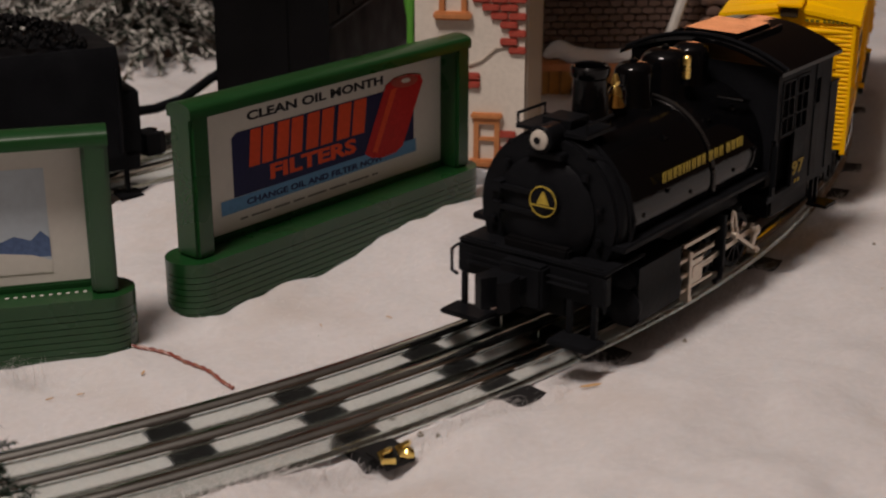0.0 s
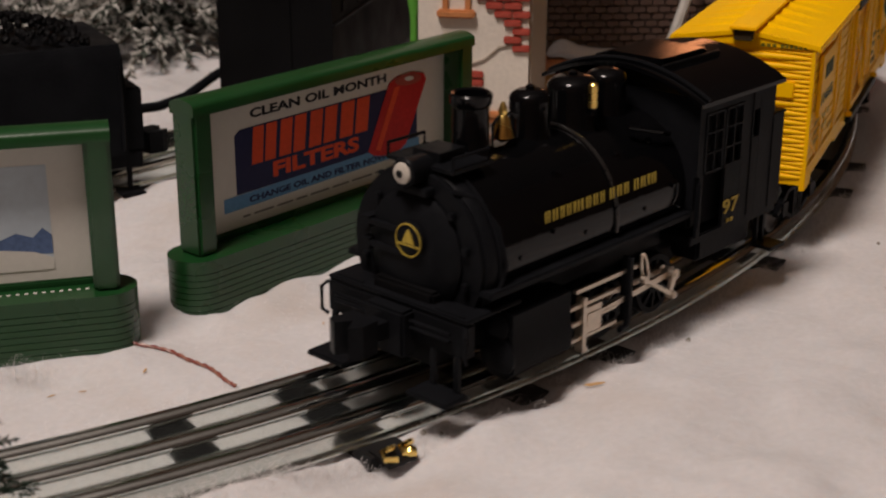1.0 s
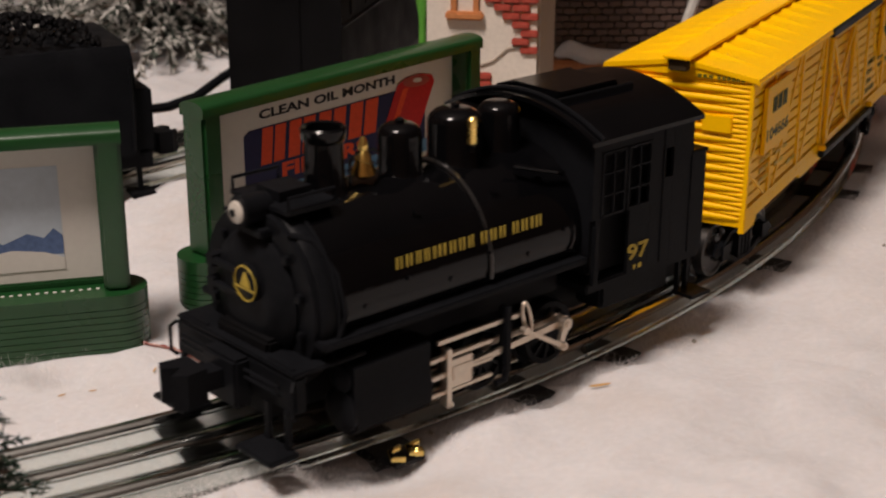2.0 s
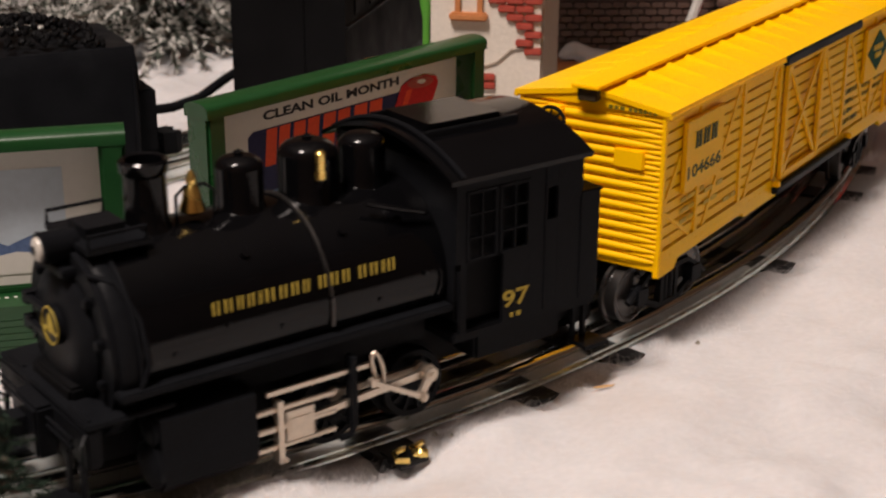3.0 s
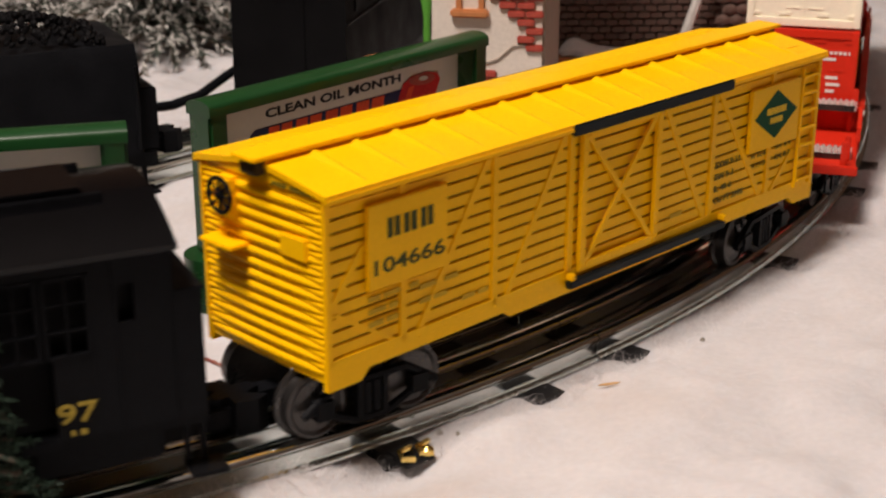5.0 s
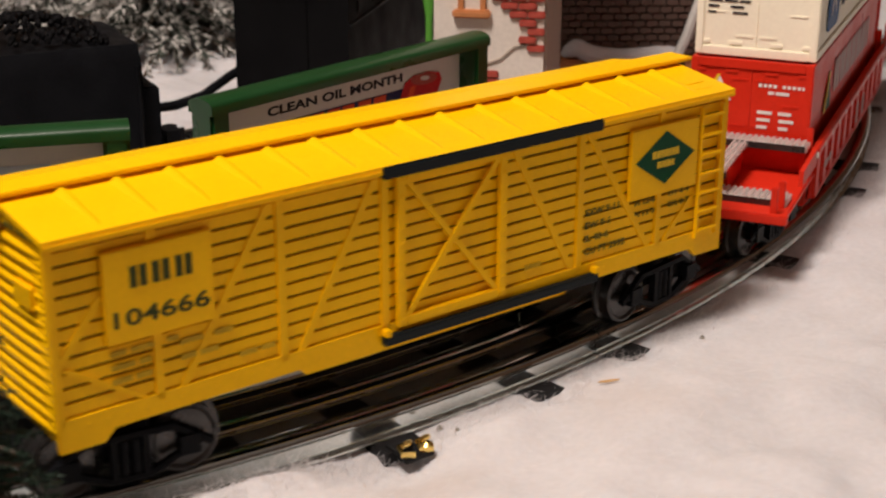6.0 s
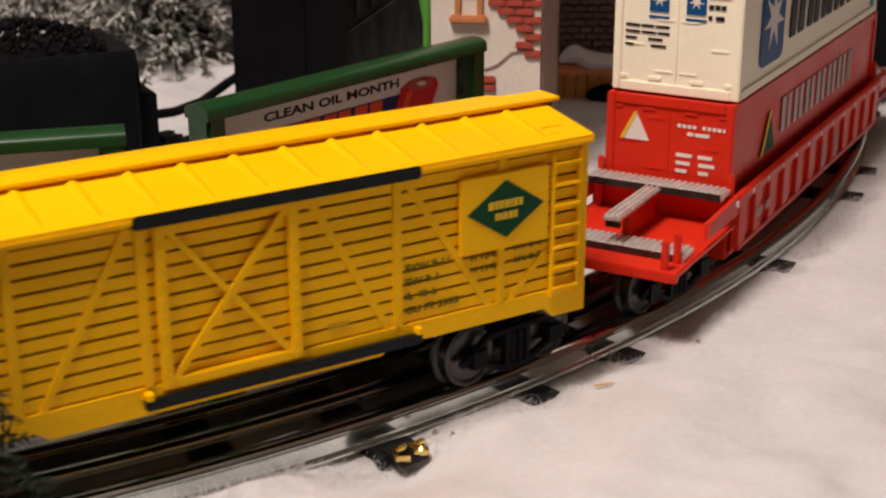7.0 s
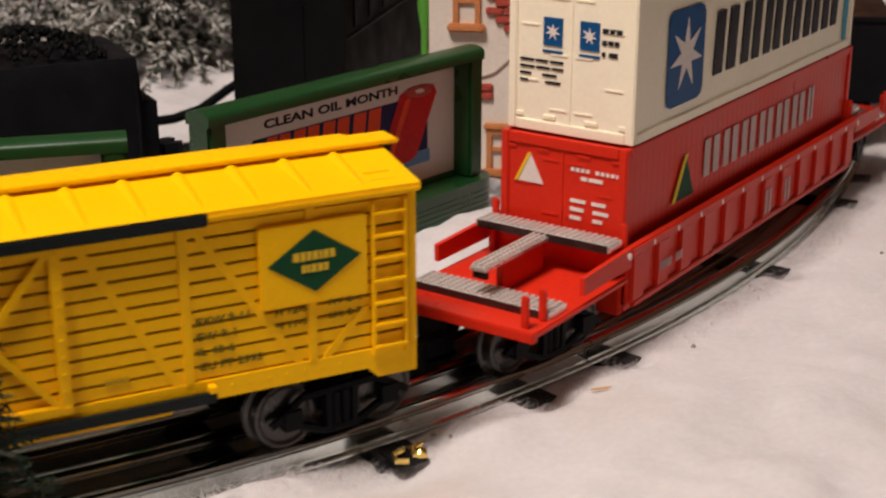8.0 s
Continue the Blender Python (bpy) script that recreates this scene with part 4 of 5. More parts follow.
# ---------------------------------------------------------------- red well car and its containers
def build_well_car():
    car = thing("well_car", "red plastic double-stack well car with silver tread plates", "train car")
    Rd = M["red"]
    W = .0269
    for e in (1, -1):
        plat = part("platform", rbox(*sorted((e * .0985, e * .1560)), -W + .0008, W - .0008, .0342, .0362, .0005), Rd, car)
        part("end_beam", rbox(*sorted((e * .1545, e * .1572)), -W, W, .0338, .0372, .0004), Rd, plat)
        part("bulkhead", rbox(*sorted((e * .0985, e * .1005)), -W + .003, W - .003, .0230, .0480, .0005), Rd, car)
        part("tread_plate", rbox(*sorted((e * .1340, e * .1440)), -.0235, .0235, .0366, .0384, .0003), M["tread_plate"], car, "silver ribbed tread plate")
        part("tread_plate", rbox(*sorted((e * .1010, e * .1090)), -.0245, .0245, .0468, .0486, .0003), M["tread_plate"], car, "silver ribbed tread plate")
        stud = mesh_of("tread_stud", rbox(-.0006, .0006, -.0005, .0005, 0, .0007, .0001), M["tread_plate"], False)
        for u0, u1, z, n in ((.1346, .1434, .0384, 21), (.1016, .1084, .0486, 21)):
            for k in range(n):
                bm = bmesh.new()
                for j in range(5):
                    box(bm, *sorted((e * (u0 + (j + .15) * (u1 - u0) / 5), e * (u0 + (j + .78) * (u1 - u0) / 5))), -.0006, .0006, z, z + .0008)
                part("tread_rib", bm, M["tread_plate"], car, at=pose(0, -.0225 + k * .00225, 0))
            for side in (1, -1):
                part("plate_edge", rbox(*sorted((e * (u0 - .0006), e * (u1 + .0006))), *sorted((side * .0236, side * .0242)), z - .0022, z + .0001, .0001), M["tread_plate"], car)
            part("plate_lip", rbox(*sorted((e * (u1 + .0005), e * (u1 + .0010))), -.0236, .0236, z - .0024, z + .0001, .0001), M["wheel"], car, "dark chrome lip of the tread plate")
        stem = part("walkway", rbox(*sorted((e * .1088, e * .1450)), -.0028, .0030, .0464, .0480, .0003), M["tread_plate"], car, "silver studded walkway")
        for k in range(17):
            for v in (-.0019, 0, .0019):
                shared("tread_stud", stud, stem, pose(e * (.1100 + k * .0021), v + .0001, .0480))
        part("walkway_rib", rbox(*sorted((e * .1090, e * .1330)), -.0010, .0012, .0362, .0464, .0002), Rd, stem, "red rib under the walkway")
        part("walkway_bracket", rbox(*sorted((e * .1425, e * .1440)), -.0024, .0026, .0440, .0464, .0002), M["wheel"], stem)
        for v in (-.022, .022):
            part("plate_post", rbox(*sorted((e * .1010, e * .1030)), v - .001, v + .001, .0362, .0468, .0003), Rd, car)
        for u, v in ((.1520, .0215), (.1440, .0225), (.1520, -.0215), (.0975, .0235), (.0975, -.0235)):
            part("stake", rbox(*sorted((e * u, e * (u + .0016))), v - .0012, v + .0012, .0362, .0460 if u > .1 else .0530, .0004), Rd, car)
        for side in (1, -1):
            y0, y1 = sorted((side * (W - .0016), side * W))
            bm = bmesh.new()
            prism(bm, [(e * .0990, .0395), (e * .1285, .0395), (e * .1285, .0450), (e * .0990, .0460)], y0, y1, ALONG_Y)
            part("side_wing", bm, Rd, car)
            part("latch", rbox(*sorted((e * .1000, e * .1008)), *sorted((side * W, side * (W + .0006))), .0425, .0445, .0001), M["white_ink"], car)
    for side in (1, -1):
        yo, yi = side * W, side * (W - .0024)
        part("side_panel", rbox(-.0992, .0992, *sorted((yi, yi + side * .0010)), .0260, .0455, .0003), Rd, car)
        part("side_flange", rbox(-.0992, .0992, *sorted((yi, yo + side * .0006)), .0425, .0460, .0005), Rd, car)
        part("bottom_chord", rbox(-.0960, .0960, *sorted((yi, yo)), .0252, .0275, .0004), Rd, car)
        for k in range(12):
            u = -.0935 + k * .0170
            part("side_rib", rbox(u - .0042, u + .0042, *sorted((yi, yo)), .0270, .0428, .0006), Rd, car)
            part("roller", rbox(u + .0078, u + .0086, *sorted((yo, yo + side * .0009)), .0432, .0450, .0002), M["white_ink"], car)
        part("well_angle", rbox(-.0985, .0985, *sorted((side * .0225, side * .0245)), .0240, .0256, .0002), Rd, car)
    part("well_floor", rbox(-.0985, .0985, -.0225, .0225, .0238, .0254, .0003), Rd, car)
    bars("road_number", M["dim_ink"], car, on_left_side(.0790, W + .0001, .0325), (.0008,) * 5 + (-.002,) + (.0008,) * 3, .0030, .0009)
    bars("owner_mark", M["dim_ink"], car, on_left_side(-.0060, W + .0001, .0290), (.0016, .0016, -.010, .0016, .0016), .0090, .0016)
    wm = wheel_mesh(.0086)
    for e in (1, -1):
        build_truck(car, e * .1270, -e * 12.4, -.0020, wm, .0086, .0145, M["satin"])
        build_coupler(car, e * .1500, -.0070, -e * 14, e > 0)
    return car


def star(r, k, n=7):
    return [((r if i % 2 == 0 else r * k) * math.sin(math.pi * i / n), (r if i % 2 == 0 else r * k) * math.cos(math.pi * i / n)) for i in range(2 * n)]


def build_container(upper):
    Z0, Z1 = (.0762, .1270) if upper else (.0256, .0758)
    U0, U1 = (.0935, -.0955) if upper else (.0970, -.0985)
    W = .0226 if upper else .0228
    mat = M["cream"] if upper else M["red"]
    lab = "cream-white plastic shipping container with blue star panel" if upper else "red plastic shipping container with white lettering"
    c = thing("shipping_container", lab, "container", group="stacked containers")
    part("body", rbox(U1 + .0008, U0 - .0008, -W + .0008, W - .0008, Z0 + .0004, Z1 - .0006, .0004), mat, c)
    for u in (U0, U1):
        e = 1 if u > 0 else -1
        for side in (1, -1):
            part("corner_post", rbox(*sorted((u, u - e * .0030)), *sorted((side * W, side * (W - .0030))), Z0, Z1, .0004), mat, c)
        for z in (Z0, Z1 - .0034):
            part("end_rail", rbox(*sorted((u, u - e * .0018)), -W + .0030, W - .0030, z, z + .0034, .0003), mat, c)
        long_bar = mesh_of("door_bar", rbox(-.0006, .0006, -.0032, .0032, 0, .0010, .0002), mat)
        short_bar = mesh_of("hinge_bar", rbox(-.0008, .0008, -.0024, .0024, 0, .0014, .0002), mat)
        for k in range(5):
            for v in (-.0150, -.0045, .0045, .0150):
                if (k + int(v * 1000)) % 2 == 0:
                    shared("door_bar", long_bar, c, pose(u - e * .0011, v, Z0 + .007 + k * .0088))
        for v in (-.0195, -.0075, .0075, .0195):
            for z in (Z0 + .0042, Z1 - .0052):
                shared("hinge_bar", short_bar, c, pose(u - e * .0011, v, z))
        bm = bmesh.new()
        box(bm, *sorted((u - e * .0012, u - e * .0004)), -.0002, .0002, Z0 + .004, Z1 - .004)
        part("door_seam", bm, mat, c)
    for side in (1, -1):
        for z in (Z0, Z1 - .0032):
            part("side_rail", rbox(U1 + .0030, U0 - .0030, *sorted((side * W, side * (W - .0016))), z, z + .0032, .0003), mat, c)
        bm = bmesh.new()
        for k in range(46):
            u = U0 - .007 - k * .0040
            prism(bm, [(u, 0), (u - .0006, .00014), (u - .0018, .00014), (u - .0024, 0)], Z0 + .0034, Z1 - .0034, Matrix.Translation((0, side * (W - .0009), 0)) @ Matrix.Diagonal((1, side, 1, 1)))
        part("corrugation", bm, mat, c)
    s = W - .0004
    if upper:
        bm = bmesh.new()
        prism(bm, [(0, .003), (.0008, .001), (.003, 0), (.0225, 0), (.0250, .001), (.0262, .003), (.0262, .0280), (.0250, .0300), (.0225, .0310), (.003, .0310), (.0008, .0300), (0, .0280)], 0, .0003)
        panel = part("logo_panel", bm, M["blue_ink"], c, "blue panel with a white star", on_left_side(.0715, s, .0830))
        bm = bmesh.new()
        prism(bm, star(.0118, .36), .0003, .0005, Matrix.Translation((.0131, .0160, 0)))
        part("logo_star", bm, M["white_ink"], panel)
        x = .0370
        for w in (.0225, .0195, .0185, .0190, .0185, .0200):
            bars("name_block", M["black_ink"], c, on_left_side(x, s, .0880), [w * .31, w * .31], .0212, w * .16, .0003, .06)
            x -= w
        part("end_stripe", rbox(-.0890, -.0850, s, s + .0004, .0800, .1180, .0001), M["teal_ink"], c)
        f = U0 - .0007
        for v in (-.0068, .0062):
            bm = bmesh.new()
            prism(bm, [(-.0034, 0), (.0034, 0), (.0034, .0088), (-.0034, .0088)], 0, .0003)
            p = part("door_logo", bm, M["blue_ink"], c, at=on_front(f, v, .1040))
            bm = bmesh.new()
            prism(bm, star(.0027, .36), .0003, .0005, Matrix.Translation((0, .0044, 0)))
            part("logo_star", bm, M["white_ink"], p)
            bm = bmesh.new()
            prism(bm, [(-.0036, -.0022), (.0036, -.0022), (.0036, -.0014), (-.0036, -.0014)], 0, .0003)
            part("logo_line", bm, M["blue_ink"], p)
        for z, ws in ((.1118, (.0022, .0018, .0020)), (.1082, (.0016, .0018, .0016)), (.1046, (.0012, -.0004, .0030))):
            bars("marking", M["black_ink"], c, on_front(f, .0105, z - .002), ws, .0015, .0004)
        for i in range(4):
            bars("marking", M["black_ink"], c, on_front(f, -.0185, .0985 - i * .0022), ((.0050, .0045, .0048), (.0052, .0050, .0042), (.0040, -.0030, .0050), (.0030, -.0050, .0055))[i], .0008, .0006)
    else:
        bm = bmesh.new()
        prism(bm, [(0, 0), (.0100, 0), (.0050, .0098)], 0, .0003)
        p = part("logo_triangle", bm, M["white_ink"], c, at=on_front(U0 - .0007, -.0170, .0600))
        bm = bmesh.new()
        prism(bm, [(-.0006, .0), (.0006, 0), (.0055, .0098), (.0043, .0098)], .0003, .0005)
        part("logo_edge", bm, M["yellow_ink"], p)
        for z, ws in ((.0662, (.0012,) * 4 + (-.001,) + (.0012,) * 6), (.0636, (-.003, .0022, .0050)), (.0560, (.0055, -.001, .0050)), (.0532, (.0050, -.002, .0055)), (.0504, (.0040, -.003, .0035))):
            bars("marking", M["white_ink"], c, on_front(U0 - .0007, .0030, z), ws, .0012, .0006)
        bm = bmesh.new()
        prism(bm, [(0, 0), (.0160, 0), (.0085, .0150)], 0, .0003)
        p = part("side_triangle", bm, M["green_ink"], c, "green triangle with yellow edge", on_left_side(.0635, s, .0500))
        bm = bmesh.new()
        prism(bm, [(-.0006, 0), (.0016, 0), (.0098, .0150), (.0078, .0150)], .0003, .0005)
        part("triangle_edge", bm, M["yellow_ink"], p)
        x = .0400
        for w in (.0155,) * 6 + (.0075,):
            bars("name_block", M["dim_ink"], c, on_left_side(x, s, .0535), [w * .28, w * .28], .0130, w * .18, .0003)
            x -= w
    return c


def build_last_car():
    car = thing("black_gondola", "black toy train car with a red lantern on its end", "train car")
    part("body", rbox(-.10, .10, -.0250, .0250, .0330, .0720, .0008), M["satin"], car)
    part("rim", rbox(-.101, .101, -.0258, .0258, .0710, .0735, .0005), M["satin"], car)
    for side in (1, -1):
        for k in range(9):
            part("side_rib", rbox(-.092 + k * .023, -.089 + k * .023, *sorted((side * .0248, side * .0262)), .0340, .0712, .0004), M["satin"], car)
    part("post", rbox(.088, .098, -.006, .006, .0735, .0980, .0006), M["satin"], car)
    bm = bmesh.new()
    lathe(bm, [(.0040, -.002), (.0052, .000), (.0052, .0070), (.0036, .0095), (.0012, .0105)], 18, Matrix.Translation((.1005, -.0040, .0850)))
    part("lantern", bm, M["lantern"], car, "red lantern")
    wm = wheel_mesh(.0086)
    for e in (1, -1):
        build_truck(car, e * .0760, -e * 7.4, -.001, wm, .0086, .0145, M["satin"])
        build_coupler(car, e * .095, -.003, -e * 9, e > 0)
    return car


# ---------------------------------------------------------------- toy billboards
def stadium(x0, x1, r, n=12, mid=.0035):
    pts = [(x1 + r * math.sin(math.pi * k / n), mid - r * math.cos(math.pi * k / n)) for k in range(n + 1)]
    return pts + [(x0 - r * math.sin(math.pi * k / n), mid + r * math.cos(math.pi * k / n)) for k in range(n + 1)]


def build_billboard(label, m):
    b = thing("billboard", label, "billboard", m, "toy billboards")
    G = M["sign_green"]
    WD, TOP = .142, .080
    # ribbed base of stacked rounded layers
    n = 11
    for k in range(n):
        bm = bmesh.new()
        z = .0019 + k * .00215
        prism(bm, stadium(.003, WD - .0045, .0098), z, z + .0019)
        part("base_layer", bevelled(bm, .0006, 2, 50), G, b)
    bm = bmesh.new()
    prism(bm, stadium(.003, WD - .0045, .0088), .0010, .0250)
    part("base_core", bm, G, b)
    bm = bmesh.new()
    prism(bm, stadium(.003, WD - .0045, .0098), .0252, .0278)
    part("base_top", bevelled(bm, .0010, 3, 50), G, b)
    for x0, x1 in ((0, .0080), (WD - .0080, WD)):
        part("post", rbox(x0, x1, -.0020, .0090, .0276, TOP - .0030, .0011), G, b)
    bm = bmesh.new()
    rim = [(.0035 + .0057 * math.cos(math.pi * k / 10), TOP - .0022 + .0024 * math.sin(math.pi * k / 10)) for k in range(11)]
    prism(bm, [(.0092, TOP - .0050)] + rim + [(-.0022, TOP - .0050)], -.0002, WD + .0002, ALONG_X)
    part("top_rail", bm, G, b)
    part("bottom_rail", rbox(.0078, WD - .0078, .0055, .0088, .0276, .0300, .0005), G, b)
    part("back_panel", rbox(.0078, WD - .0078, .0072, .0088, .0300, TOP - .0048, .0003), G, b)
    card = part("poster", rbox(.0079, WD - .0079, .0066, .0071, .0300, TOP - .0049, .0001), M["card"], b, "printed card poster")
    return b, card


PX0, PX1, PZ0, PZ1 = .0066, .1295, .0302, .0726


def flat(name, pts, mat, parent, lift, label=""):
    """A printed shape on the poster, in fractions of its width and of its height from the bottom."""
    bm = bmesh.new()
    out = [(PX0 + x * (PX1 - PX0), PZ0 + y * (PZ1 - PZ0)) for x, y in pts]
    prism(bm, out, 0.0, .00006, Matrix(((1, 0, 0, 0), (0, 0, -1, .0066 - lift), (0, 1, 0, 0), (0, 0, 0, 1))))
    return part(name, bm, mat, parent, label)


def printed(text, x0, x1, y, h, mat, parent, lift, bold=0.0, shear=0.0):
    at = Matrix(((1, 0, 0, PX0 + x0 * (PX1 - PX0)), (0, 0, -1, .0066 - lift), (0, 1, 0, PZ0 + y * (PZ1 - PZ0)), (0, 0, 0, 1)))
    return lettering("printed_line", text, h * (PZ1 - PZ0) * 1.36, mat, parent, at, (x1 - x0) * (PX1 - PX0), .00004, bold, shear)


def build_billboards():
    x, y, a = BILL_A
    b, card = build_billboard("green plastic toy billboard with an oil filter advertisement", pose(x, y, 0, 0, 0, a))
    flat("navy_field", [(.145, .27), (.905, .27), (.905, .74), (.885, .80), (.165, .80), (.145, .76)], M["navy_ink"], card, .00005)
    flat("blue_band", [(.096, .145), (.914, .165), (.914, .285), (.096, .265)], M["sky_ink"], card, .00015)
    printed("CLEAN OIL MONTH", .205, .765, .872, .075, M["black_ink"], card, .00005, bold=.00016)
    # brand as four leaning blocks
    u = .205
    for w in (.105, .118, .128, .140):
        for f in (0, .47):
            flat("brand_block", [(u + w * f, .485), (u + w * (f + .39), .485), (u + w * (f + .49), .79), (u + w * (f + .10), .79)], M["orange_ink"], card, .00015)
        u += w
    printed("FILTERS", .285, .640, .335, .125, M["orange_ink"], card, .00015, bold=.00028)
    printed("CHANGE OIL AND FILTER NOW", .190, .760, .180, .052, M["navy_ink"], card, .00025, bold=.0001)
    x = .165
    for w in (.028, .075, .062, .045, .078, .070, .088, .026):
        flat("small_print", [(x, .066), (x + w, .066), (x + w, .084), (x, .084)], M["small_ink"], card, .00005)
        x += w + .014
    ell = lambda cx, cy, rx, ry, rot, n=24: [(cx + rx * math.cos(t) * math.cos(rot) - ry * math.sin(t) * math.sin(rot) * .36, cy + (rx * math.cos(t) * math.sin(rot)) / .36 + ry * math.sin(t) * math.cos(rot)) for t in [2 * math.pi * i / n for i in range(n)]]
    flat("can_picture", [(.678, .285), (.705, .235), (.760, .205), (.820, .215), (.850, .255), (.948, .80), (.935, .865), (.880, .90), (.815, .895), (.775, .85)], M["red_ink"], card, .00025, "printed red oil filter can")
    flat("can_shine", [(.712, .285), (.732, .265), (.825, .80), (.800, .80)], M["orange_ink"], card, .00033)
    flat("can_top", ell(.862, .842, .062, .052, -.08), M["brick"], card, .00035)
    flat("can_hole", ell(.866, .848, .021, .020, -.1), M["card"], card, .00042)
    x, y, a = BILL_B
    x, y = x - .142 * math.cos(radians(a)), y - .142 * math.sin(radians(a))
    b, card = build_billboard("green plastic toy billboard with a pale blue picture poster", pose(x, y, 0, 0, 0, a))
    flat("sky_field", [(.10, .08), (.946, .08), (.946, .87), (.10, .87)], M["pale_ink"], card, .00005)
    flat("mountain", [(.10, .20), (.946, .20), (.946, .34), (.925, .40), (.90, .33), (.86, .37), (.80, .30), (.74, .38), (.66, .32), (.50, .42), (.30, .32), (.10, .38)], M["mount_ink"], card, .00012)
    flat("snow_bank", [(.10, .08), (.946, .08), (.946, .17), (.90, .22), (.82, .25), (.74, .21), (.60, .24), (.30, .21), (.10, .24)], M["card"], card, .00020)
    flat("red_disc", ell(.752, .63, .022, .085, 0), M["orange_ink"], card, .00020)
    flat("dark_label", [(.735, .46), (.785, .48), (.785, .57), (.735, .55)], M["navy_ink"], card, .00026)
    bm = bmesh.new()
    for k in range(40):
        box(bm, .030 + k * .0026, .0311 + k * .0026, .0010, .0018, .02775, .02800)
    part("perforation", bm, M["card"], b, "row of small white dots")


# ---------------------------------------------------------------- village houses
def build_window(parent, m, w, h):
    f = bmesh.new()
    t = .0022
    box(f, -w / 2, -w / 2 + t, -.0016, .0010, 0, h)
    box(f, w / 2 - t, w / 2, -.0016, .0010, 0, h)
    box(f, -w / 2 + t, w / 2 - t, -.0016, .0010, h - t, h)
    box(f, -w / 2 + t, w / 2 - t, -.0012, .0010, h / 2 - .0008, h / 2 + .0008)
    win = part("window", bevelled(f, .0003, 1), M["terracotta"], parent, "orange-brown window frame", m)
    part("pane", rbox(-w / 2 + t, w / 2 - t, .0004, .0010, .0004, h - t, .0001), M["dark"], win)
    part("sill", rbox(-w / 2 - .0022, w / 2 + .0022, -.0034, .0010, -.0034, 0, .0008), M["terracotta"], win)
    part("lintel", rbox(-w / 2 - .0012, w / 2 + .0012, -.0026, .0010, h, h + .0026, .0006), M["terracotta"], win)


def build_houses():
    # stucco house: front runs along x in its own space, facing -y
    h = thing("stucco_house", "white stucco village house with patches of bare red brick", "house", pose(-.0050, .600, 0, 0, 0, -9))
    W, D, H = .0460, .075, .20
    bm = bmesh.new()
    box(bm, 0, W, 0, D, .010, H)
    part("wall", bevelled(bm, .0012, 2), M["stucco"], h)
    # side wall: its shade is put into the darker stucco colour
    part("side_wall", rbox(W - .001, W + .0012, .0015, D - .001, .012, H - .001, .0008), M["stucco_shaded"], h)
    bm = bmesh.new()
    prism(bm, [(-.006, 0), (W / 2, .03), (W + .006, 0), (W + .006, -.004), (-.006, -.004)], -.006, D + .006, Matrix.Translation((0, 0, H)) @ ALONG_Y)
    part("roof", bm, M["brown_brick"], h)
    bm = bmesh.new()
    for k in range(26):
        a = random.random()
        bmesh.ops.create_icosphere(bm, subdivisions=1, radius=.003 + .0025 * random.random(), matrix=Matrix.Translation((-.002 + k * .0019, -.0015 + .002 * random.random(), .0085 + .004 * random.random())))
    part("stone_footing", bm, M["stone"], h)
    bm = bmesh.new()
    for k in range(12):
        bmesh.ops.create_icosphere(bm, subdivisions=2, radius=.0045 + .002 * random.random(), matrix=Matrix.Translation((.008 + k * .0024, -.003, .010 + .002 * math.sin(k))) @ Matrix.Diagonal((1, .5, .8, 1)))
    part("snow_drift", bm, M["snow"], h)
    build_window(h, pose(.0305, 0, .0190), .0110, .0175)
    build_window(h, pose(.0160, 0, .0815), .0115, .0185)
    # bare bricks, in stepped patches
    br = rbox(-.0036, .0036, -.0012, .0006, -.0015, .0015, .0005)
    me = mesh_of("brick", br, M["brick"])
    brick_rows = [(0.1080, 0.0190, .0465), (0.1045, 0.0200, .0465), (0.1010, 0.0220, .0465), (0.0975, 0.0210, .0465), (0.0940, 0.0240, .0465), (0.0905, 0.0260, .0465), (0.0870, 0.0255, .0465), (0.0835, 0.0290, .0465), (0.0800, 0.0310, .0465), (0.0765, 0.0330, .0465), (0.0730, 0.0360, .0465), (0.0695, 0.0385, .0465), (0.0660, 0.0410, .0465)]
    brick_rows += [(.0545, .023, .031), (.0510, .023, .0275), (.030, .039, .0465), (.0265, .041, .0465), (.023, .038, .0465), (.0195, .042, .0465), (.016, .039, .0465)]
    for i, (z, x0, x1) in enumerate(brick_rows):
        x = x1 - .0036 - (.0036 if i % 2 else 0)
        while x > x0:
            shared("brick", me, h, pose(x, -.0002 - .0004 * random.random(), z, 0, 0, random.uniform(-1.5, 1.5)))
            x -= .0076
    bm = bmesh.new()
    tube(bm, [(.0225, -.0004, .0590), (.028, -.0004, .0610), (.034, -.0004, .0665), (.040, -.0004, .0675), (.0455, -.0004, .0668)], .0005, 6)
    part("plaster_crack", bm, M["stucco_shaded"], h)
    # brick shop behind
    s = thing("brick_shop", "brown brick village shop with ochre planks and snow on the ledge", "house", pose(.055, .735, 0, 0, 0, 2))
    part("wall", rbox(0, .150, .004, .09, .008, .085, .001), M["stone"], s)
    small = mesh_of("brick", rbox(0, .0060, 0, .005, 0, .0030, .0004), M["brown_brick"], False)
    for i in range(15):
        for j in range(19):
            shared("brick", small, s, pose(.001 + j * .0066 + (.0033 if i % 2 else 0), -.0004 + random.uniform(-.0006, .0006), .032 + i * .0036))
    for k in range(18):
        part("plank", rbox(.001 + k * .0060, .0066 + k * .0060, -.0010, .0045, .004, .0255, .0004), M["ochre"], s)
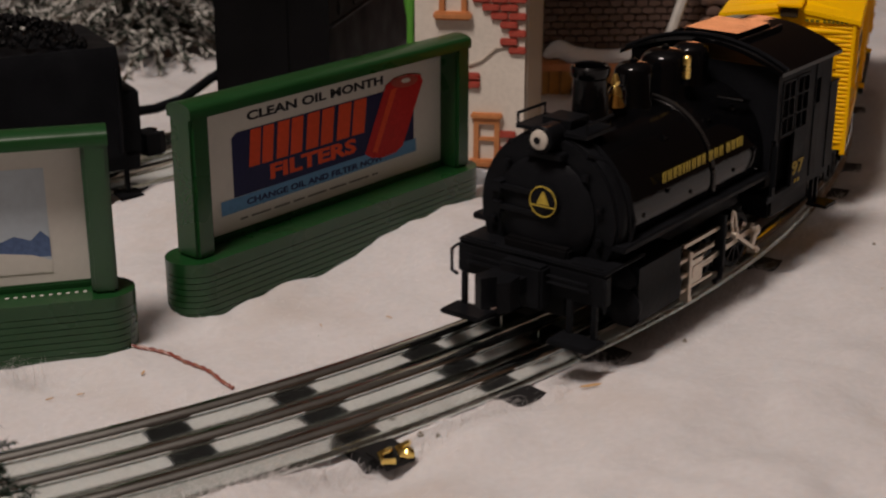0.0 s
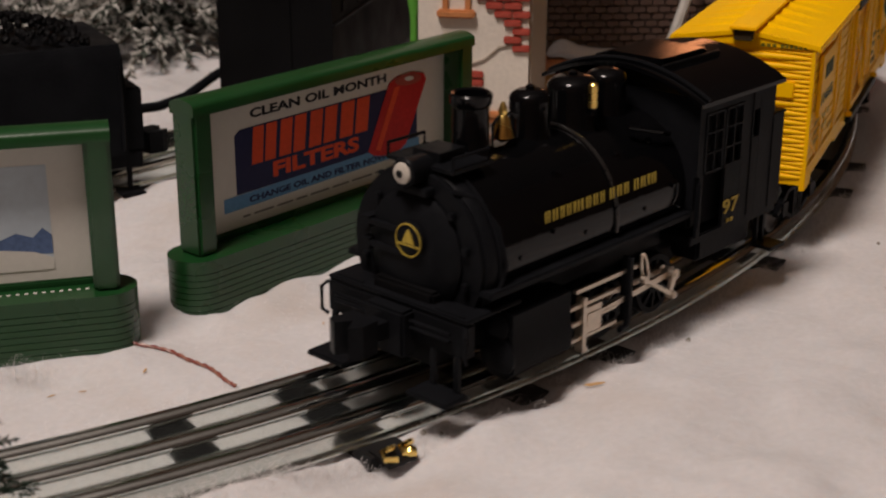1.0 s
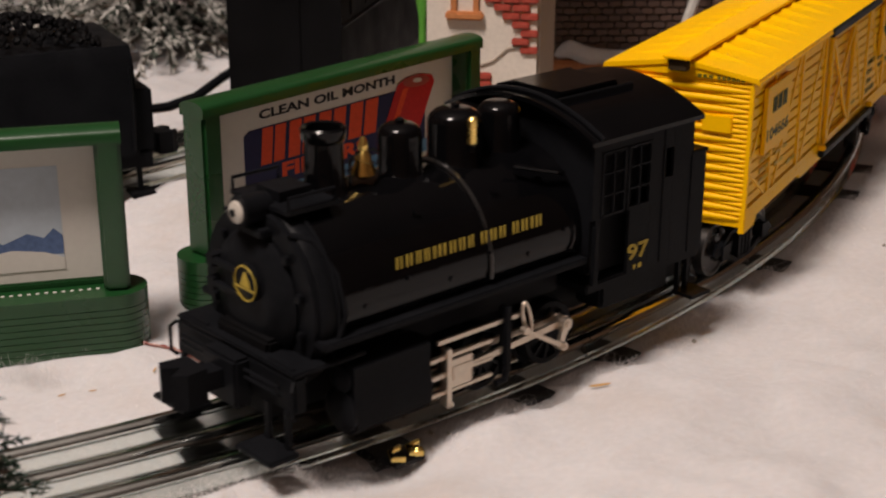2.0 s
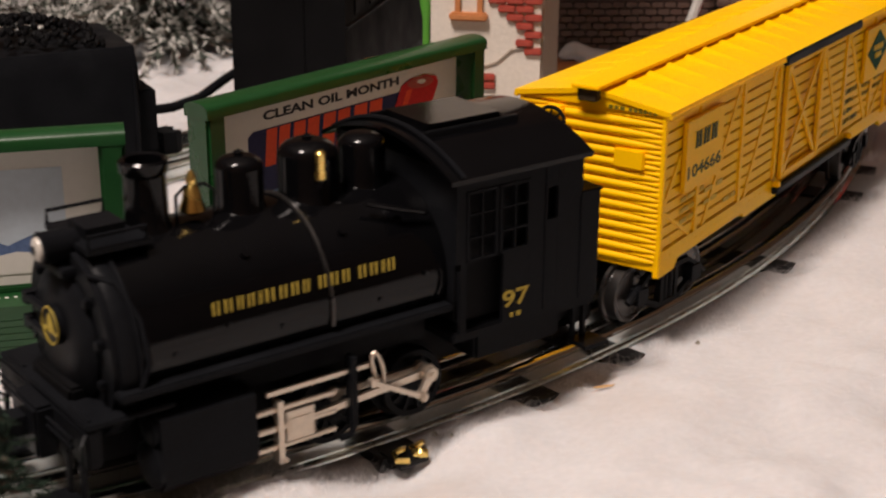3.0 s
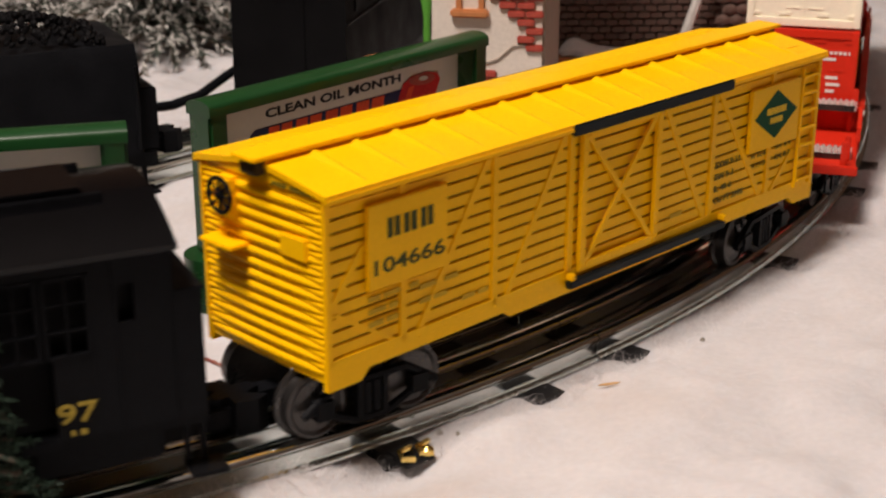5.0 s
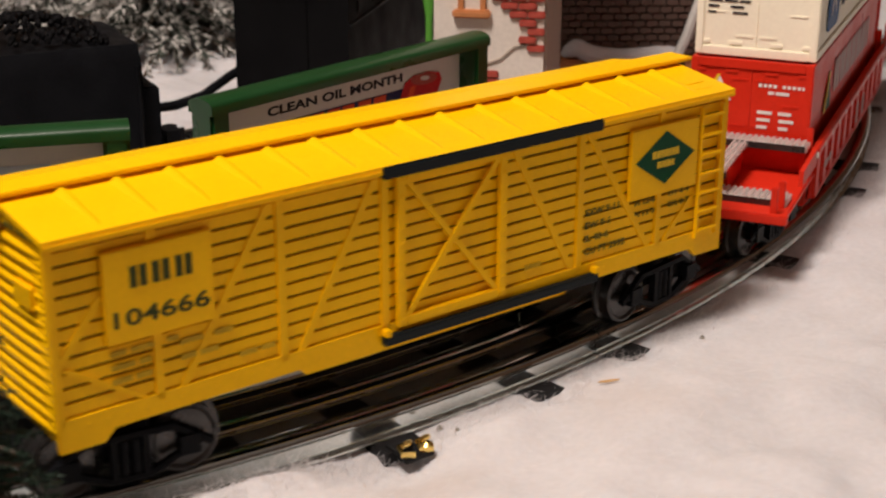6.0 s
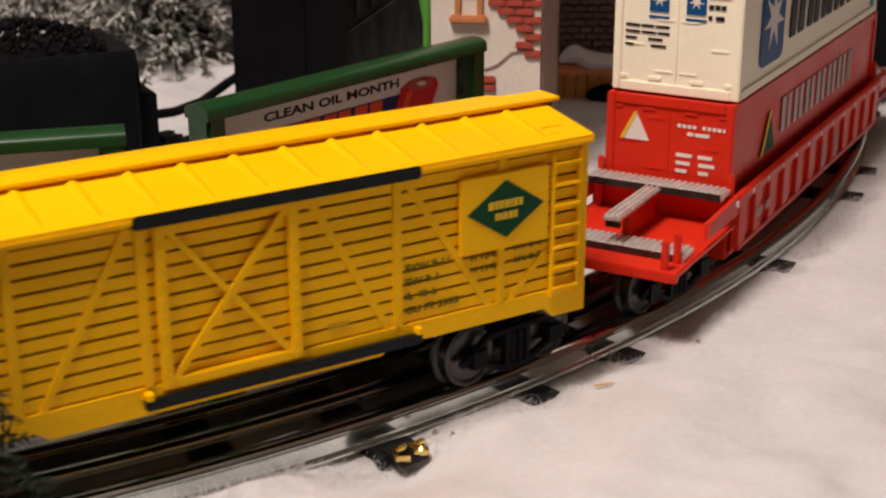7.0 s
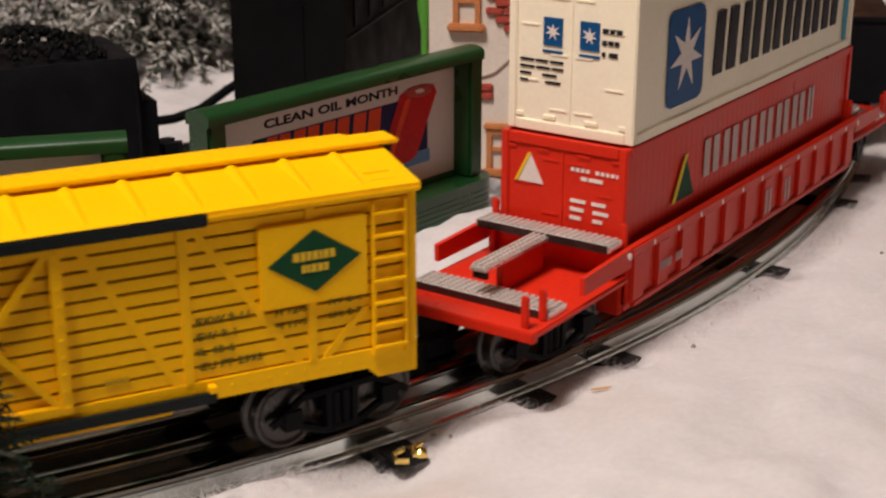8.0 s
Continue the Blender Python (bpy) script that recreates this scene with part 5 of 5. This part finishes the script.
    part("ledge", rbox(-.002, .112, -.0080, .0045, .0255, .0310, .0014), M["terracotta"], s)
    bm = bmesh.new()
    rows = []
    for k in range(31):
        f = k / 30
        r = .0052 * (1 - abs(2 * f - 1) ** 6) ** .5 * (1 + .2 * math.sin(9 * f)) + .0003
        rows.append([bm.verts.new((.003 + .064 * f, -.0035 + 1.1 * r * math.cos(q * math.pi / 6), .0322 + .004 * math.exp(-((f - .12) / .1) ** 2) + .8 * r * math.sin(q * math.pi / 6))) for q in range(12)])
    for p, q in zip(rows, rows[1:]):
        for i in range(12):
            bm.faces.new((p[i], p[(i + 1) % 12], q[(i + 1) % 12], q[i]))
    part("snow_on_ledge", bm, M["snow"], s)
    bm = bmesh.new()
    arch = [(.0105 * math.cos(math.pi * k / 14), .0120 + .0060 * math.sin(math.pi * k / 14)) for k in range(15)]
    prism(bm, [(.0105, .002)] + arch + [(-.0105, .002)], -.0030, -.0008, Matrix.Translation((.030, 0, 0)) @ ALONG_Y)
    part("door", bm, M["dark"], s, "dark arched doorway")
    bm = bmesh.new()
    tube(bm, [(.030 + x * 1.08, -.0030, z + .0008) for x, z in arch], .0012, 6)
    part("door_arch", bm, M["satin"], s)
    # leaning snowy timber and a reddish stone pier
    bm = bmesh.new()
    tube(bm, [(.0600, -.012, .030), (.0660, -.012, .044), (.0740, -.012, .070), (.0770, -.012, .082)], .0026, 8)
    part("snowy_timber", bm, M["flock"], s)
    bm = bmesh.new()
    for k in range(7):
        for j in range(4):
            bmesh.ops.create_icosphere(bm, subdivisions=1, radius=.0045, matrix=Matrix.Translation((.086 + j * .0068 + (.003 if k % 2 else 0), -.006, .050 + k * .0055)) @ Matrix.Diagonal((1, .5, .7, 1)))
    part("stone_pier", bm, M["brown_brick"], s)
    g = thing("green_post", "bright green plastic toy post beside the house", "post", pose(-.0075, .640, SNOW_Z))
    bm = bmesh.new()
    lathe(bm, [(.0030, 0), (.0018, .004), (.0016, .06), (.0032, .07), (.0022, .14)], 16)
    part("shaft", bm, M["grass"], g)
    t = thing("clay_tub", "small orange clay tub standing in the snow", "tub", pose(-.0260, .640, SNOW_Z))
    bm = bmesh.new()
    lathe(bm, [(.0075, 0), (.0095, .034), (.0105, .036), (.0105, .041), (.0085, .041), (.0080, .036)], 20)
    part("pot", bm, M["terracotta"], t)


# ---------------------------------------------------------------- train standing on the back track
def build_back_train():
    m = on_track(-1.075 * R_BACK, .12, R_BACK)
    t = thing("coal_tender", "black toy tender heaped with coal on the inner loop", "tender", m)
    S = M["satin"]
    L0, L1, W = -.098, .098, .0290
    bm = bmesh.new()
    prism(bm, [(-W, .0300), (W, .0300), (W, .0660), (W - .004, .0740), (-W + .004, .0740), (-W, .0660)], L0, L1, ALONG_X)
    part("body", bevelled(bm, .0012, 2, 30), S, t)
    part("frame", rbox(L0 - .006, L1 + .006, -W + .002, W - .002, .0240, .0302, .0006), S, t)
    part("rear_deck", rbox(L0 - .0075, L0, -W + .003, W - .003, .0302, .0560, .0008), S, t)
    bm = bmesh.new()
    rng = np.random.RandomState(4)
    for k in range(700):
        x, y = rng.uniform(L0 + .010, L1 - .006), rng.uniform(-W + .006, W - .006)
        z = .0735 + .010 * (1 - (y / W) ** 2) * min(1, (x - L0) / .03)
        bmesh.ops.create_icosphere(bm, subdivisions=1, radius=rng.uniform(.0012, .0026), matrix=pose(x, y, z, *rng.uniform(0, 90, 3)) @ Matrix.Diagonal((1, .8, .7, 1)))
    me_ob = part("coal", bm, M["coal"], t, "heap of glossy black coal")
    for poly in me_ob.data.polygons:
        poly.use_smooth = False
    for side in (1, -1):
        for u in (L0 + .002, L1 - .002):
            bm = bmesh.new()
            tube(bm, [(u, side * (W + .001), .032), (u, side * (W + .002), .050), (u, side * (W + .001), .066)], .0007, 6)
            part("grab_iron", bm, S, t)
        part("step", rbox(L0 - .006, L0 + .004, *sorted((side * .018, side * .029)), .0120, .0136, .0004), S, t)
        part("step_hanger", rbox(L0 - .002, L0, *sorted((side * .022, side * .024)), .0136, .0245, .0003), S, t)
    wm = wheel_mesh(.0088)
    for e in (1, -1):
        build_truck(t, e * .062, -e * 10.4, 0, wm, .0088, .0150, S)
    build_coupler(t, L0 - .002, 0, 14, False)
    m2 = on_track(-.215 * R_BACK, .12, R_BACK) @ pose(0, .0045, 0)
    c = thing("black_coach", "dark black toy coach standing behind the billboards", "train car", m2)
    W = .0270
    bm = bmesh.new()
    prism(bm, [(-W, .0300), (W, .0300), (W, .1000), (W * .7, .1120), (-W * .7, .1120), (-W, .1000)], -.108, .118, ALONG_X)
    part("body", bevelled(bm, .0015, 2, 25), M["dark"], c)
    for side in (1, -1):
        for k in range(8):
            part("window", rbox(-.095 + k * .026, -.079 + k * .026, *sorted((side * (W - .0006), side * (W + .0006))), .0680, .0880, .0004), M["dark"], c)
        part("belt_rail", rbox(-.108, .118, *sorted((side * (W - .0004), side * (W + .0010))), .0640, .0655, .0003), S, c)
    part("frame", rbox(-.110, .120, -.026, .026, .0240, .0302, .0006), S, c)
    part("end_door", rbox(.1176, .1188, -.008, .008, .0310, .0800, .0004), M["dark"], c)
    for e in (1, -1):
        build_truck(c, e * .076, -e * 12.7, 0, wm, .0088, .0150, S)
    w = thing("tender_cable", "thick black cable drooping over the snow behind the tender", "cable")
    bm = bmesh.new()
    tube(bm, [(-.1300, .628, .031), (-.1220, .637, .030), (-.1120, .651, .031), (-.1020, .668, .036), (-.0940, .684, .039), (-.0850, .700, .036)], .0022, 10)
    part("sheath", bm, M["satin"], w)


# ---------------------------------------------------------------- trees
def needle_tree(name, label, m, height, radius, tiers, per, mat, tip_mat, seed, droop=.25, dense=26, tuft=.11):
    rng = np.random.RandomState(seed)
    t = thing(name, label, "tree", m, "toy fir trees")
    bm = bmesh.new()
    lathe(bm, [(radius * .09, 0), (radius * .07, height * .3), (radius * .03, height * .98)], 8)
    part("trunk", bm, M["bark"], t)
    verts, faces, tv, tf = [], [], [], []

    def spike(vs, fs, p, d, l, w):
        b = len(vs)
        s = d.cross(Vector(rng.normal(size=3))).normalized() * w
        s2 = d.cross(s).normalized() * w
        for q in (p + s, p - s * .5 + s2 * .87, p - s * .5 - s2 * .87, p + d * l):
            vs.append(tuple(q))
        fs.extend(((b, b + 1, b + 3), (b + 1, b + 2, b + 3), (b + 2, b, b + 3)))
    limbs = bmesh.new()
    for i in range(tiers):
        f = i / (tiers - 1)
        z = height * (.06 + .90 * f)
        rad = radius * (1 - f) ** .85 + radius * .05
        k = max(4, int(per * (1 - .7 * f)))
        for j in range(k):
            a = 2 * math.pi * (j + rng.rand() * .8) / k + i
            ln = rad * rng.uniform(.75, 1.08)
            out = Vector((math.cos(a), math.sin(a), -droop + rng.normal(0, .08))).normalized()
            base = Vector((0, 0, z))
            if i % 2 == 0:
                tube(limbs, [base, base + out * ln * .6, base + out * ln * .95], radius * .012, 4)
            n = int(dense * ln / radius) + 5
            for q in range(n):
                g = (q + rng.rand()) / n
                p = base + out * ln * g
                d = (out * .8 + Vector(rng.normal(0, .55, 3))).normalized()
                l = radius * tuft * rng.uniform(.65, 1.35)
                spike(verts, faces, p, d, l, radius * .012)
                if tip_mat and g > .25 and rng.rand() < .8:
                    spike(tv, tf, p + d * l * .4 + Vector((0, 0, radius * .02)), d, l * .8, radius * .013)
    part("branchwork", limbs, M["bark"], t)
    for nm, vs, fs, mt in (("needles", verts, faces, mat), ("flocking", tv, tf, tip_mat)):
        if mt:
            me = bpy.data.meshes.new(nm)
            me.from_pydata(vs, [], fs)
            me.materials.append(mt)
            ob = new(nm, me)
            ob.parent = t
    return t


def build_trees():
    needle_tree("fir_tree", "dark green toy fir tree close to the track", pose(-.1120, .263, SNOW_Z, 0, 0, 20), .135, .038, 34, 30, M["needle"], None, 7, dense=44, tuft=.065)
    needle_tree("flocked_tree", "grey-green toy fir tree flocked with snow", pose(-.165, .860, .012), .21, .075, 20, 22, M["grey_needle"], M["flock"], 11, dense=40, tuft=.09)
    needle_tree("flocked_tree", "grey-green toy fir tree flocked with snow", pose(-.245, .93, .012), .22, .07, 18, 20, M["grey_needle"], M["flock"], 12, dense=40, tuft=.09)


# ---------------------------------------------------------------- the room round the table
def build_room():
    for name, b in (("wall_north", (-3, 3, 3.4, 3.5, -.8, 2.4)), ("wall_south", (-3, 3, -2.1, -2.0, -.8, 2.4)), ("wall_west", (-3.1, -3, -2, 3.4, -.8, 2.4)), ("wall_east", (3, 3.1, -2, 3.4, -.8, 2.4)), ("floor", (-3, 3, -2, 3.4, -.9, -.8))):
        tagged(part(name, rbox(*b, .01), M["wall"]), "plain dim room wall" if "wall" in name else "plain dark room floor", "wall" if "wall" in name else "floor", kind="structure")
    tagged(part("ceiling", rbox(-3, 3, -2, 3.4, 2.4, 2.5, .01), M["ceiling"]), "plain dim ceiling", "ceiling", kind="structure")
    top = tagged(part("table_top", rbox(-1.30, 0.50, .07, 1.60, -.035, -.004, .004), M["ochre"]), "plywood table top under the snow", "table", kind="structure")
    for x in (-1.25, .38):
        for y in (.12, 1.48):
            part("leg", rbox(x, x + .07, y, y + .07, -.80, -.035, .004), M["ochre"], top)


build_room()
build_ground()
build_tracks()
build_houses()
build_back_train()
build_billboards()
LOCO = build_locomotive()
LOCO_WHEELS = len(WHEELS)
STOCK = build_stock_car()
WELL = build_well_car()
BOX_LOW, BOX_TOP = build_container(False), build_container(True)
LAST = build_last_car()
build_trees()
build_wire()
build_litter()
build_fuzz()

LOCO_BACK, WELL_BACK, LAST_BACK = -.2021, .2931, .565


def motions():
    """The train rolls round the curve; wheels turn and the rods follow their crank."""
    ts = [i * .1 for i in range(81)]
    coarse = [i * .25 for i in range(33)]
    walk(STOCK, [(t, on_track(gone(t), .1613)) for t in coarse])
    walk(LOCO, [(t, on_track(gone(t) + LOCO_BACK, .11) @ pose(0, .0045, 0)) for t in coarse])
    for ob in (WELL, BOX_LOW, BOX_TOP):
        walk(ob, [(t, on_track(gone(t) + WELL_BACK, .24)) for t in coarse])
    walk(LAST, [(t, on_track(gone(t) + LAST_BACK, .155)) for t in coarse])
    still = {w for ob in bpy.data.objects if ob.name.startswith(("coal_tender", "black_coach")) for w in ob.children_recursive}
    for w, r, rest, side in WHEELS:
        if w not in still:
            walk(w, [(t, rest @ pose(0, 0, 0, 0, side * math.degrees((gone(0) - gone(t)) / r), 0)) for t in ts])
    rp, uc, zc, zx = .0054, -.0065, RAIL_TOP + .0098, .0300
    roll = lambda t: (gone(2.47) - gone(t)) / .0083
    for w, rest, side in ROD["drivers"]:
        walk(w, [(t, rest @ pose(0, 0, 0, 0, side * math.degrees(roll(t)), 0)) for t in ts])
    for side in (1, -1):
        rows = {k: [] for k in ROD[side]}
        for t in ts:
            a = roll(t) + (0 if side > 0 else math.pi / 2)
            pu, pz = uc - rp * math.sin(a), zc - rp * math.cos(a)
            up = math.asin((zx - pz) / .040)
            rows["main"].append((t, pose(pu, side * .0262, pz, 0, -math.degrees(up), 0)))
            rows["head"].append((t, pose(pu + .040 * math.cos(up), side * .0262, zx)))
            rows["side_rod"].append((t, pose(pu, side * .0228, pz)))
            b = math.atan2(zc - pz, uc - pu) + .5
            rows["crank"].append((t, pose(pu, side * .0280, pz, 0, -math.degrees(b), 0)))
            eu, ez = pu + .0062 * math.cos(b), pz + .0062 * math.sin(b)
            c = math.atan2(.0345 - ez, .0095 - eu)
            rows["ecc"].append((t, pose(eu, side * .0292, ez, 0, -math.degrees(c), 0)))
        for k, ob in ROD[side].items():
            walk(ob, rows[k])


motions()
